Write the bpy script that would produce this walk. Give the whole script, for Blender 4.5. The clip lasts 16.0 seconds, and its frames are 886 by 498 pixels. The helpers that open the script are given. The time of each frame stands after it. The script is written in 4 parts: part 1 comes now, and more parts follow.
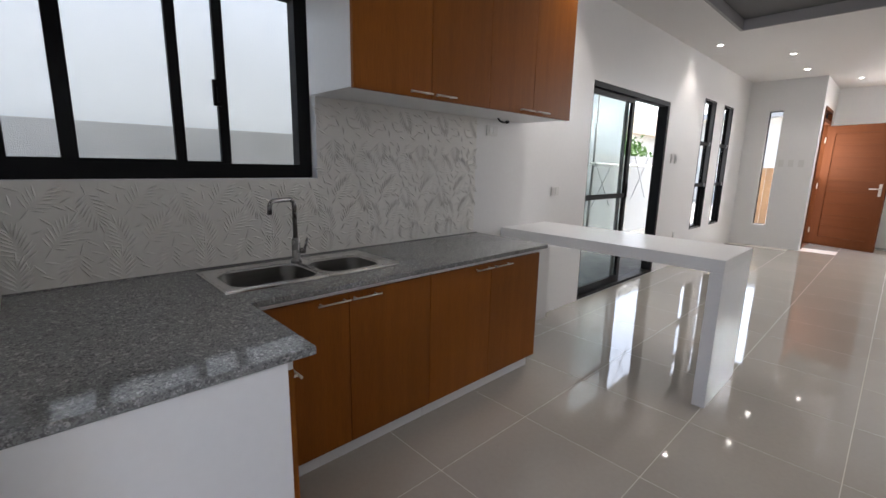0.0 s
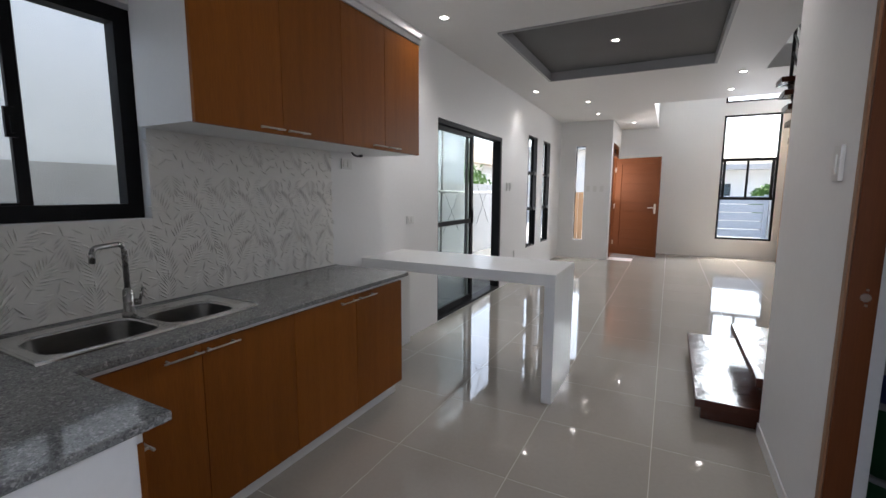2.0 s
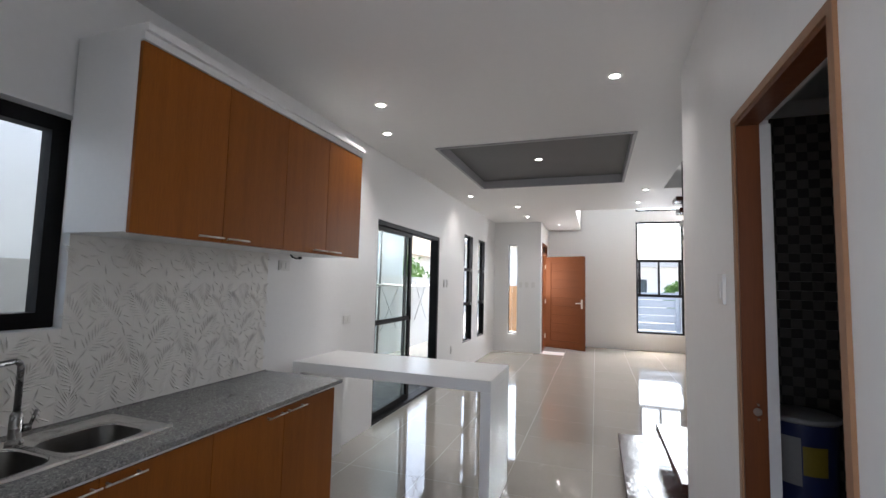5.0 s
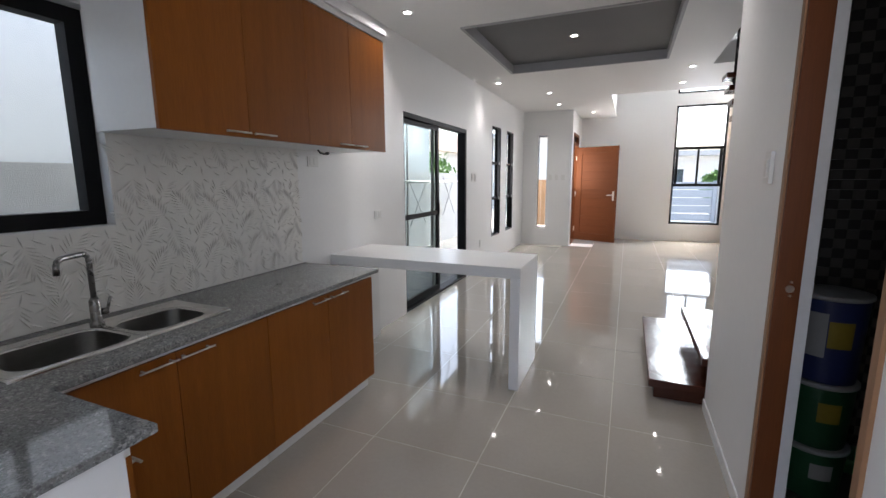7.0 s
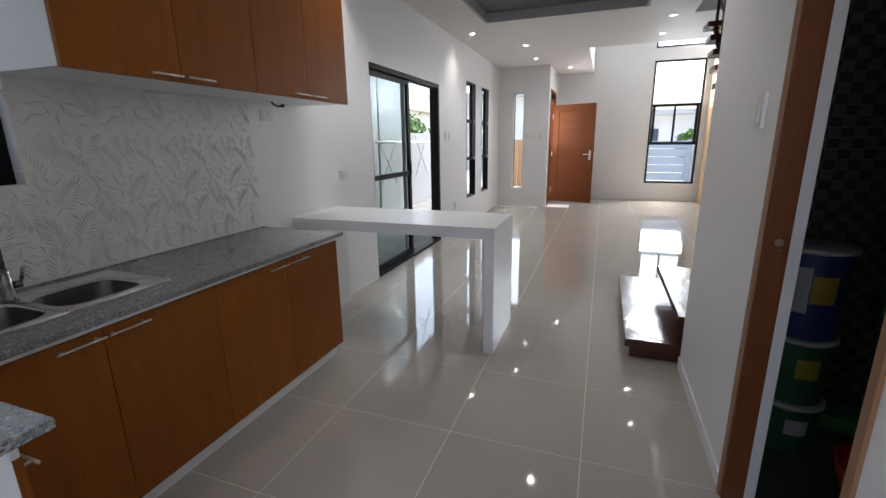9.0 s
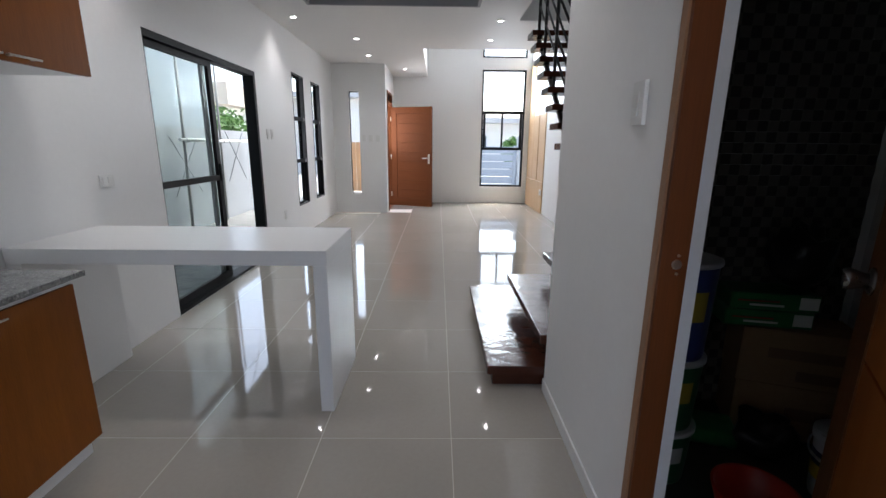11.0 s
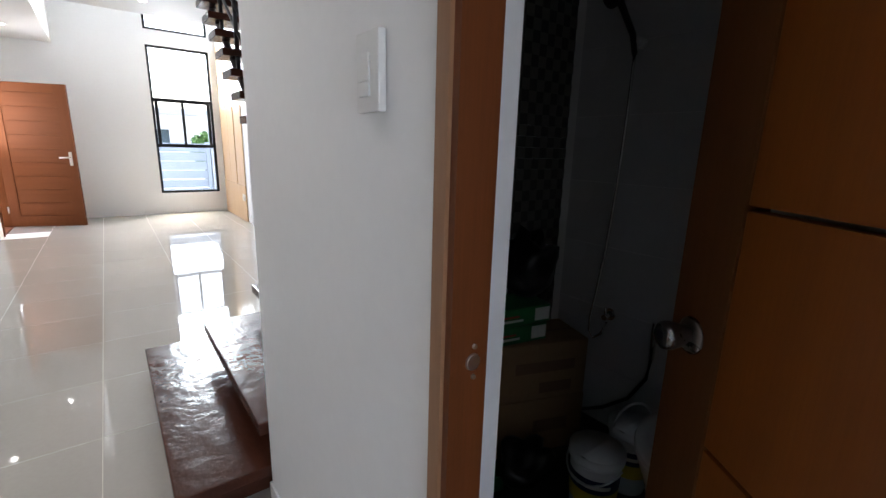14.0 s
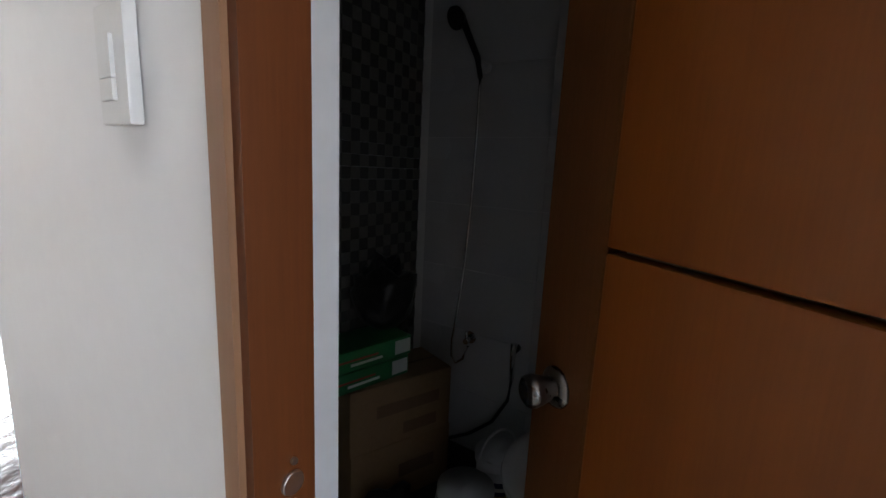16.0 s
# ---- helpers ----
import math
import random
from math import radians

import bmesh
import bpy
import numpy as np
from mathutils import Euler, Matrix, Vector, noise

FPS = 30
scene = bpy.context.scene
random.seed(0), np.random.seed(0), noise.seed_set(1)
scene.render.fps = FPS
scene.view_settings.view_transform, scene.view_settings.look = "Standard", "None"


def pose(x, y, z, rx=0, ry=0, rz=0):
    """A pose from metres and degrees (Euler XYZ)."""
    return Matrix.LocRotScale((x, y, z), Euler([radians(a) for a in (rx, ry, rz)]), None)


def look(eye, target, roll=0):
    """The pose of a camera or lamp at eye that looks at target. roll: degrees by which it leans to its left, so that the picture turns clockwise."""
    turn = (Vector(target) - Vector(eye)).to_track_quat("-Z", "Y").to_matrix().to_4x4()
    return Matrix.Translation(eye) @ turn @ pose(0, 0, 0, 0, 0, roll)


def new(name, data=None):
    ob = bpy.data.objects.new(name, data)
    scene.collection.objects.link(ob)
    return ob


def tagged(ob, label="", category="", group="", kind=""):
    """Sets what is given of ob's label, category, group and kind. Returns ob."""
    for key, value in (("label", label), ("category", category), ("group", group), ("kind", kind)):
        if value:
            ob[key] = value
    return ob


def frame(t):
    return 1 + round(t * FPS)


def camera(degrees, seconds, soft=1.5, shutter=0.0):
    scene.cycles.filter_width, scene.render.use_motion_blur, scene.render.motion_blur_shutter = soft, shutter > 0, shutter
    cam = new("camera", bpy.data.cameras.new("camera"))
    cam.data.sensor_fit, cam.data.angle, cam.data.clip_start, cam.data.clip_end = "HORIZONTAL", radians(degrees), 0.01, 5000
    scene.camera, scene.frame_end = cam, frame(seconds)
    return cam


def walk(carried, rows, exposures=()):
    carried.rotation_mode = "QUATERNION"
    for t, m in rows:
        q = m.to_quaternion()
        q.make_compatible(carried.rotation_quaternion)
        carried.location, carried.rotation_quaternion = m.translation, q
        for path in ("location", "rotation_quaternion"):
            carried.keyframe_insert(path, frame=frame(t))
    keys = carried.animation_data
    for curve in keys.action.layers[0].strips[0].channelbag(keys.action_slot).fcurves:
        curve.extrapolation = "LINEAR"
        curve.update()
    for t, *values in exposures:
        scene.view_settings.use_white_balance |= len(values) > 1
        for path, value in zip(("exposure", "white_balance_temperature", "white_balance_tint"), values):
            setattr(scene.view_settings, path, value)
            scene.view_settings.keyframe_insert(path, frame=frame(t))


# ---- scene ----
cam = camera(91.3, 16.0)
PATH = [
    (0, (2.074, 0.053, 1.309), (0.655, 1.408, 0.924), 1.2),
    (0.5, (2.071, 0.021, 1.327), (0.825, 1.538, 0.944), 0.7),
    (1, (2.09, -0.003, 1.335), (0.981, 1.619, 0.963), -0.3),
    (1.5, (2.097, -0.016, 1.343), (1.091, 1.678, 0.999), -0.7),
    (2, (2.09, -0.009, 1.348), (1.175, 1.751, 1.089), 0.3),
    (2.5, (2.09, -0.027, 1.361), (1.259, 1.787, 1.234), 0.8),
    (3, (2.094, -0.027, 1.374), (1.349, 1.829, 1.382), 1.4),
    (3.2, (2.103, -0.034, 1.383), (1.382, 1.83, 1.453), 1.5),
    (5.3, (2.119, -0.076, 1.461), (1.453, 1.804, 1.612), 1.4),
    (5.5, (2.12, -0.08, 1.459), (1.434, 1.797, 1.531), 1.3),
    (6, (2.117, -0.078, 1.455), (1.385, 1.781, 1.361), 0.9),
    (6.5, (2.114, -0.079, 1.437), (1.359, 1.761, 1.226), 0.1),
    (7, (2.104, -0.075, 1.42), (1.334, 1.743, 1.1), -0.3),
    (7.5, (2.107, -0.062, 1.398), (1.325, 1.732, 0.984), -0.7),
    (8, (2.105, -0.035, 1.383), (1.34, 1.756, 0.926), -1.2),
    (8.2, (2.096, -0.021, 1.384), (1.362, 1.778, 0.911), -1.2),
    (10.3, (2.079, 0.476, 1.331), (1.653, 2.372, 0.86), 0.5),
    (10.5, (2.049, 0.546, 1.334), (1.762, 2.469, 0.865), 0.6),
    (11, (2.016, 0.674, 1.332), (2.042, 2.619, 0.864), 0.6),
    (11.5, (2.027, 0.81, 1.328), (2.23, 2.744, 0.86), 0.9),
    (12, (2.099, 0.973, 1.334), (2.464, 2.882, 0.865), 1.3),
    (12.5, (2.157, 1.051, 1.337), (2.72, 2.912, 0.868), 1.8),
    (13, (2.212, 1.175, 1.34), (3.012, 2.947, 0.871), 2.0),
    (13.5, (2.233, 1.296, 1.344), (3.242, 2.96, 0.882), 2.0),
    (14, (2.25, 1.336, 1.34), (3.438, 2.88, 0.888), 1.6),
    (14.5, (2.269, 1.354, 1.343), (3.574, 2.801, 0.892), 1.1),
    (15, (2.29, 1.368, 1.34), (3.679, 2.736, 0.892), 1.5),
    (15.5, (2.333, 1.385, 1.358), (3.868, 2.6, 0.947), 2.3),
    (16, (2.402, 1.429, 1.363), (4.027, 2.537, 0.999), 2.7),
]
walk(cam, [(t, look(e, g, r)) for t, e, g, r in PATH], [(0, 3.6, 6600, 14), (0.5, 3.05, 6450, 13), (1, 3.0, 6350, 13), (2, 3.3, 6400, 13), (3, 3.5, 6400, 13), (6, 3.6, 6400, 13), (8, 3.5, 6420, 13), (10.5, 3.3, 6200, 12), (12, 3.55, 6150, 12), (13.5, 3.9, 6200, 11), (15, 4.35, 6300, 11), (16, 4.55, 6350, 11)])

# ---- world and light ----
world = bpy.data.worlds.new("world")
scene.world = world
world.use_nodes = True
wn = world.node_tree.nodes
sky = wn.new("ShaderNodeTexSky")
sky.sky_type = "NISHITA"
sky.sun_disc = False
sky.sun_elevation, sky.sun_rotation = radians(62), radians(20)
sky.dust_density, sky.air_density, sky.ozone_density = 6.0, 0.8, 1.0
wn["Background"].inputs["Strength"].default_value = 0.095
world.node_tree.links.new(sky.outputs["Color"], wn["Background"].inputs["Color"])

sun = new("sun", bpy.data.lights.new("sun", "SUN"))
sun.data.energy, sun.data.angle, sun.data.color = 0.5, radians(25), (1.0, 0.97, 0.92)
sun.matrix_world = look((0, 0, 20), (-4.5, -9.0, 0))


def window_light(at, towards, width, height, watts):
    """Daylight that stands in for the sky outside one opening."""
    lamp = new("window_light", bpy.data.lights.new("window_light", "AREA"))
    lamp.data.shape, lamp.data.size, lamp.data.size_y, lamp.data.energy = "RECTANGLE", width, height, watts
    lamp.data.color = (0.925, 0.96, 1.0)
    lamp.matrix_world = look(at, towards)


window_light((3.49, 11.16, 3.5), (3.0, 5.0, 3.0), 0.95, 0.58, 8.0)
window_light((3.49, 11.16, 2.52), (3.49, 5.0, 2.3), 0.95, 0.8, 6.4)
window_light((0.85, 10.0, 1.65), (4.0, 9.6, 1.9), 0.75, 0.9, 1.2)
# extra lamp at an unseen opening, added to brighten the kitchen from behind
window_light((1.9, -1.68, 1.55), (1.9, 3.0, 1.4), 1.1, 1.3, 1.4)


# ---- materials ----
def mat(name, a, b=None, rough=0.5, metal=0.0, scale=(4, 4, 4), fine=60.0, bump=0.0, bump_scale=80.0,
        coat=0.0, spread=0.5, rough_var=0.08, per_object=0.0, ior=1.45):
    """Colours a to b by a broad and a fine noise, with a little change of gloss and relief."""
    m = bpy.data.materials.new(name)
    m.use_nodes = True
    nt = m.node_tree
    n, ln = nt.nodes, nt.links
    p = n["Principled BSDF"]
    b = b or tuple(c * 0.9 for c in a)
    tc = n.new("ShaderNodeTexCoord")
    mp = n.new("ShaderNodeMapping")
    mp.inputs["Scale"].default_value = scale
    ln.new(tc.outputs["Object"], mp.inputs["Vector"])
    n1 = n.new("ShaderNodeTexNoise")
    n1.inputs["Scale"].default_value, n1.inputs["Detail"].default_value = 1.0, 4.0
    n2 = n.new("ShaderNodeTexNoise")
    n2.inputs["Scale"].default_value, n2.inputs["Detail"].default_value = fine / max(scale), 3.0
    ln.new(mp.outputs["Vector"], n1.inputs["Vector"])
    ln.new(mp.outputs["Vector"], n2.inputs["Vector"])
    add = n.new("ShaderNodeMath")
    add.operation = "MULTIPLY_ADD"
    add.inputs[1].default_value = 0.5
    ln.new(n2.outputs["Fac"], add.inputs[0])
    half = n.new("ShaderNodeMath")
    half.operation = "MULTIPLY"
    half.inputs[1].default_value = 0.5
    ln.new(n1.outputs["Fac"], half.inputs[0])
    ln.new(half.outputs[0], add.inputs[2])
    ramp = n.new("ShaderNodeValToRGB")
    ramp.color_ramp.elements[0].position, ramp.color_ramp.elements[1].position = 0.5 - spread / 2, 0.5 + spread / 2
    ramp.color_ramp.elements[0].color, ramp.color_ramp.elements[1].color = (*a, 1), (*b, 1)
    ln.new(add.outputs[0], ramp.inputs["Fac"])
    out = ramp.outputs["Color"]
    if per_object:
        oi = n.new("ShaderNodeObjectInfo")
        mr = n.new("ShaderNodeMapRange")
        mr.inputs["To Min"].default_value, mr.inputs["To Max"].default_value = 1 - per_object, 1 + per_object
        hs = n.new("ShaderNodeHueSaturation")
        ln.new(oi.outputs["Random"], mr.inputs["Value"])
        ln.new(mr.outputs["Result"], hs.inputs["Value"])
        ln.new(out, hs.inputs["Color"])
        out = hs.outputs["Color"]
    ln.new(out, p.inputs["Base Color"])
    rr = n.new("ShaderNodeMapRange")
    rr.inputs["To Min"].default_value, rr.inputs["To Max"].default_value = max(rough - rough_var, 0.01), rough + rough_var
    ln.new(n1.outputs["Fac"], rr.inputs["Value"])
    ln.new(rr.outputs["Result"], p.inputs["Roughness"])
    p.inputs["Metallic"].default_value = metal
    p.inputs["IOR"].default_value = ior
    p.inputs["Coat Weight"].default_value = coat
    p.inputs["Coat Roughness"].default_value = 0.08
    if bump:
        n3 = n.new("ShaderNodeTexNoise")
        n3.inputs["Scale"].default_value, n3.inputs["Detail"].default_value = bump_scale, 4.0
        ln.new(tc.outputs["Object"], n3.inputs["Vector"])
        bp = n.new("ShaderNodeBump")
        bp.inputs["Strength"].default_value, bp.inputs["Distance"].default_value = bump, 0.01
        ln.new(n3.outputs["Fac"], bp.inputs["Height"])
        ln.new(bp.outputs["Normal"], p.inputs["Normal"])
    return m


def granite(name):
    m = mat(name, (0.17, 0.173, 0.172), (0.27, 0.272, 0.266), 0.06, scale=(14, 26, 14), fine=110, bump=0.012, rough_var=0.02)
    n, ln = m.node_tree.nodes, m.node_tree.links
    p = n["Principled BSDF"]
    tc = n.new("ShaderNodeTexCoord")
    src = p.inputs["Base Color"].links[0].from_socket
    for scale, low, high, dark in ((150, 0.14, 0.22, (0.075, 0.075, 0.078, 1)), (120, 0.90, 0.94, (0.46, 0.455, 0.435, 1)), (330, 0.24, 0.34, (0.12, 0.118, 0.115, 1)), (260, 0.86, 0.92, (0.38, 0.38, 0.37, 1))):
        v = n.new("ShaderNodeTexVoronoi")
        v.inputs["Scale"].default_value = scale
        ln.new(tc.outputs["Object"], v.inputs["Vector"])
        sep = n.new("ShaderNodeSeparateColor")
        ln.new(v.outputs["Color"], sep.inputs["Color"])
        mr = n.new("ShaderNodeMapRange")
        mr.inputs["From Min"].default_value, mr.inputs["From Max"].default_value = (low, high) if low > 0.5 else (high, low)
        mr.inputs["To Max"].default_value = 0.72
        ln.new(sep.outputs[0], mr.inputs["Value"])
        mix = n.new("ShaderNodeMix")
        mix.data_type = "RGBA"
        ln.new(mr.outputs["Result"], mix.inputs["Factor"])
        ln.new(src, mix.inputs[6])
        mix.inputs[7].default_value = dark
        src = mix.outputs[2]
    ln.new(src, p.inputs["Base Color"])
    return m


def glass(name, tint=(0.92, 0.96, 0.95), rough=0.0):
    """Clear sheet glass whose gloss grows towards grazing views."""
    m = bpy.data.materials.new(name)
    m.use_nodes = True
    n, ln = m.node_tree.nodes, m.node_tree.links
    n.remove(n["Principled BSDF"])
    tr, gl, lw, mx = (n.new(k) for k in ("ShaderNodeBsdfTransparent", "ShaderNodeBsdfGlossy", "ShaderNodeLayerWeight", "ShaderNodeMixShader"))
    tr.inputs["Color"].default_value = (*tint, 1)
    gl.inputs["Roughness"].default_value = rough
    lw.inputs["Blend"].default_value = 0.5
    pw, sc = n.new("ShaderNodeMath"), n.new("ShaderNodeMath")
    pw.operation, pw.inputs[1].default_value = "POWER", 5.0
    sc.operation, sc.inputs[1].default_value, sc.inputs[2].default_value = "MULTIPLY_ADD", 0.05, 0.0015
    ln.new(lw.outputs["Facing"], pw.inputs[0])
    ln.new(pw.outputs[0], sc.inputs[0])
    ln.new(sc.outputs[0], mx.inputs[0])
    ln.new(tr.outputs[0], mx.inputs[1])
    ln.new(gl.outputs[0], mx.inputs[2])
    ln.new(mx.outputs[0], n["Material Output"].inputs["Surface"])
    return m


def glow(name, colour, strength):
    m = bpy.data.materials.new(name)
    m.use_nodes = True
    p = m.node_tree.nodes["Principled BSDF"]
    p.inputs["Base Color"].default_value = (*colour, 1)
    p.inputs["Emission Color"].default_value = (*colour, 1)
    p.inputs["Emission Strength"].default_value = strength
    return m


WALL = mat("wall_paint", (0.80, 0.80, 0.79), (0.76, 0.76, 0.755), 0.42, scale=(0.7, 0.7, 0.7), fine=30, bump=0.03, bump_scale=25)
CEIL = mat("ceiling_paint", (0.78, 0.77, 0.76), (0.75, 0.745, 0.735), 0.6, scale=(0.6, 0.6, 0.6), fine=20, bump=0.02, bump_scale=40)
TRAY = mat("grey_tray_paint", (0.15, 0.15, 0.155), (0.135, 0.135, 0.14), 0.6, scale=(1, 1, 1), bump=0.02)
TRAY_EDGE = mat("light_grey_paint", (0.36, 0.36, 0.37), (0.33, 0.33, 0.34), 0.55, scale=(1, 1, 1))
FLOOR_TILE = mat("polished_tile", (0.41, 0.377, 0.332), (0.37, 0.338, 0.297), 0.045, scale=(2.2, 2.2, 2.2), fine=45, rough_var=0.02, per_object=0.03, ior=1.6)
GROUT = mat("pale_grout", (0.76, 0.72, 0.65), (0.66, 0.62, 0.56), 0.7, fine=120, bump=0.1)
VENEER = mat("orange_veneer", (0.30, 0.093, 0.0085), (0.185, 0.052, 0.0042), 0.48, scale=(22, 22, 1.3), fine=240, bump=0.03, bump_scale=120, rough_var=0.05, spread=0.6, per_object=0.06, ior=1.3)
VENEER_EDGE = mat("dark_veneer_edge", (0.22, 0.085, 0.02), (0.17, 0.065, 0.015), 0.45, scale=(20, 20, 2), fine=200)
DOORWOOD = mat("red_brown_door_wood", (0.142, 0.038, 0.0055), (0.102, 0.0255, 0.0036), 0.66, ior=1.3, scale=(26, 26, 1.1), fine=260, bump=0.04, bump_scale=90, spread=0.6, per_object=0.06)
PLANKWOOD = mat("red_brown_plank_wood", (0.142, 0.038, 0.0055), (0.102, 0.0255, 0.0036), 0.66, ior=1.3, scale=(1.1, 26, 26), fine=260, bump=0.04, bump_scale=90, spread=0.6, per_object=0.08)
BATHWOOD = mat("orange_bath_door_veneer", (0.25, 0.072, 0.007), (0.19, 0.052, 0.005), 0.5, scale=(20, 20, 1.0), fine=240, bump=0.04, spread=0.6, per_object=0.04)
STILEWOOD = mat("dark_stile_wood", (0.15, 0.055, 0.014), (0.10, 0.035, 0.009), 0.5, scale=(24, 24, 1.2), fine=240, bump=0.05, spread=0.6)
JAMBWOOD = mat("jamb_wood", (0.15, 0.045, 0.012), (0.10, 0.028, 0.007), 0.4, scale=(30, 30, 1.3), fine=260, bump=0.04, spread=0.6)
CASING = mat("pale_casing_wood", (0.30, 0.16, 0.085), (0.25, 0.125, 0.062), 0.5, scale=(30, 30, 1.3), fine=260, spread=0.6)
TREAD = mat("varnished_tread", (0.080, 0.026, 0.015), (0.040, 0.012, 0.007), 0.2, scale=(9, 1.6, 9), fine=110, bump=0.5, bump_scale=11, rough_var=0.1, spread=0.7, ior=1.32)
GRANITE = granite("speckled_granite")
BAR_STONE = mat("white_solid_surface", (0.76, 0.76, 0.75), (0.71, 0.71, 0.705), 0.32, scale=(1.5, 1.5, 1.5), fine=70, bump=0.015, bump_scale=30)
CAB_WHITE = mat("white_laminate", (0.78, 0.78, 0.775), (0.74, 0.74, 0.735), 0.35, scale=(1.2, 1.2, 1.2), fine=40)
RELIEF = mat("relief_tile_glaze", (0.78, 0.765, 0.725), (0.74, 0.725, 0.685), 0.36, scale=(3, 3, 3), fine=50, bump=0.015, per_object=0.02)
STEEL = mat("brushed_steel", (0.29, 0.285, 0.275), (0.21, 0.205, 0.20), 0.28, 1.0, scale=(3, 30, 30), fine=300, rough_var=0.08)
# sink steel in two tones: rim glint and bowl shade are in the colours
RIM_GLINT_STEEL = mat("polished_steel_glint", (0.78, 0.78, 0.77), (0.66, 0.66, 0.65), 0.14, 1.0, scale=(3, 30, 30), fine=300)
BOWL_SHADE_STEEL = mat("satin_steel_bowl_shaded", (0.24, 0.235, 0.222), (0.18, 0.175, 0.167), 0.33, 1.0, scale=(30, 3, 30), fine=300)
NICKEL = mat("satin_nickel", (0.70, 0.67, 0.62), (0.6, 0.57, 0.52), 0.3, 1.0, fine=200)
CHROME = mat("chrome", (0.75, 0.75, 0.75), (0.7, 0.7, 0.7), 0.08, 1.0, rough_var=0.03)
BLACK = mat("black_aluminium", (0.009, 0.009, 0.010), (0.0065, 0.0065, 0.0075), 0.55, fine=200, ior=1.25)
GREYALU = mat("grey_aluminium", (0.20, 0.20, 0.205), (0.17, 0.17, 0.175), 0.4, fine=200)
DARKSTEEL = mat("dark_painted_steel", (0.02, 0.018, 0.018), (0.014, 0.013, 0.013), 0.4, fine=150)
PLASTIC = mat("white_switch_plastic", (0.72, 0.72, 0.70), (0.68, 0.68, 0.66), 0.3, fine=150)
PLASTIC_DK = mat("shadow_grey_plastic", (0.30, 0.30, 0.30), (0.26, 0.26, 0.26), 0.4)
GLASS = glass("clear_glass")
GLASS_T = glass("tinted_glass", (0.62, 0.66, 0.68))
RENDER = mat("rough_grey_render", (0.24, 0.25, 0.265), (0.17, 0.18, 0.19), 0.9, scale=(3, 3, 3), fine=60, bump=0.4, bump_scale=150)
NEIGH = mat("pale_wall_paint", (0.325, 0.35, 0.38), (0.28, 0.305, 0.335), 0.8, scale=(1.2, 1.2, 1.2), fine=12, bump=0.12, bump_scale=30)
FENCEW = mat("white_fence_paint", (0.36, 0.37, 0.385), (0.30, 0.31, 0.325), 0.8, scale=(1.3, 1.3, 1.3), fine=14, bump=0.15, bump_scale=35)
GRAVEL = mat("grey_gravel", (0.20, 0.20, 0.20), (0.08, 0.08, 0.082), 0.95, scale=(9, 9, 9), fine=90, bump=1.0, bump_scale=60, spread=0.35)
CONC = mat("street_concrete", (0.36, 0.35, 0.33), (0.28, 0.27, 0.26), 0.9, scale=(0.6, 0.6, 0.6), fine=8, bump=0.2)
PALEWOOD = mat("pale_oak_panel", (0.60, 0.40, 0.22), (0.52, 0.33, 0.17), 0.35, scale=(18, 18, 0.9), fine=220, bump=0.03, spread=0.6, per_object=0.05)
BAMBOO = mat("weathered_pole", (0.34, 0.33, 0.31), (0.24, 0.23, 0.22), 0.8, scale=(8, 8, 2), fine=60, bump=0.1)
PIPEW = mat("white_pipe", (0.72, 0.72, 0.70), (0.6, 0.6, 0.58), 0.4)
LEAF = mat("green_leaf", (0.07, 0.14, 0.03), (0.10, 0.20, 0.045), 0.6, fine=30, per_object=0.1)
BARK = mat("bark", (0.16, 0.12, 0.09), (0.10, 0.075, 0.055), 0.9, fine=60, bump=0.5)
TILE_W = mat("white_bath_tile", (0.60, 0.61, 0.61), (0.55, 0.56, 0.56), 0.25, scale=(1.5, 1.5, 1.5), fine=50, per_object=0.02)
MOS_A = mat("grey_mosaic", (0.115, 0.11, 0.10), (0.095, 0.09, 0.083), 0.25, fine=60)
MOS_B = mat("dark_mosaic", (0.06, 0.057, 0.054), (0.045, 0.043, 0.041), 0.2, fine=60)
BATHFLOOR = mat("dark_bath_floor", (0.05, 0.056, 0.045), (0.035, 0.04, 0.032), 0.4, fine=30)
CARD = mat("brown_cardboard", (0.26, 0.165, 0.085), (0.21, 0.13, 0.066), 0.85, scale=(3, 3, 3), fine=60, bump=0.08)
CARD_PRINT = mat("faded_box_print", (0.17, 0.10, 0.055), (0.14, 0.085, 0.045), 0.85)
GREENPK = mat("green_packaging", (0.02, 0.16, 0.05), (0.015, 0.11, 0.035), 0.35, fine=40)
WHITEPK = mat("white_print", (0.65, 0.66, 0.62), (0.58, 0.6, 0.56), 0.4)
REDPK = mat("red_print", (0.35, 0.04, 0.02), (0.28, 0.03, 0.015), 0.4)
BLACKBAG = mat("black_plastic_bag", (0.012, 0.012, 0.013), (0.009, 0.009, 0.01), 0.35, bump=0.4, bump_scale=30)
BUCKET = mat("white_bucket_plastic", (0.66, 0.68, 0.69), (0.6, 0.62, 0.63), 0.35, fine=30)
YELLOW = mat("yellow_label", (0.62, 0.50, 0.04), (0.55, 0.43, 0.03), 0.4)
NAVY = mat("navy_label", (0.02, 0.03, 0.10), (0.015, 0.022, 0.08), 0.4)
CERAMIC = mat("white_ceramic", (0.78, 0.79, 0.79), (0.75, 0.76, 0.76), 0.1, rough_var=0.03, coat=0.3)
BLACKRUB = mat("black_rubber", (0.02, 0.02, 0.02), (0.015, 0.015, 0.015), 0.5)
LAMP = glow("downlight_led", (1.0, 0.97, 0.93), 3.5)
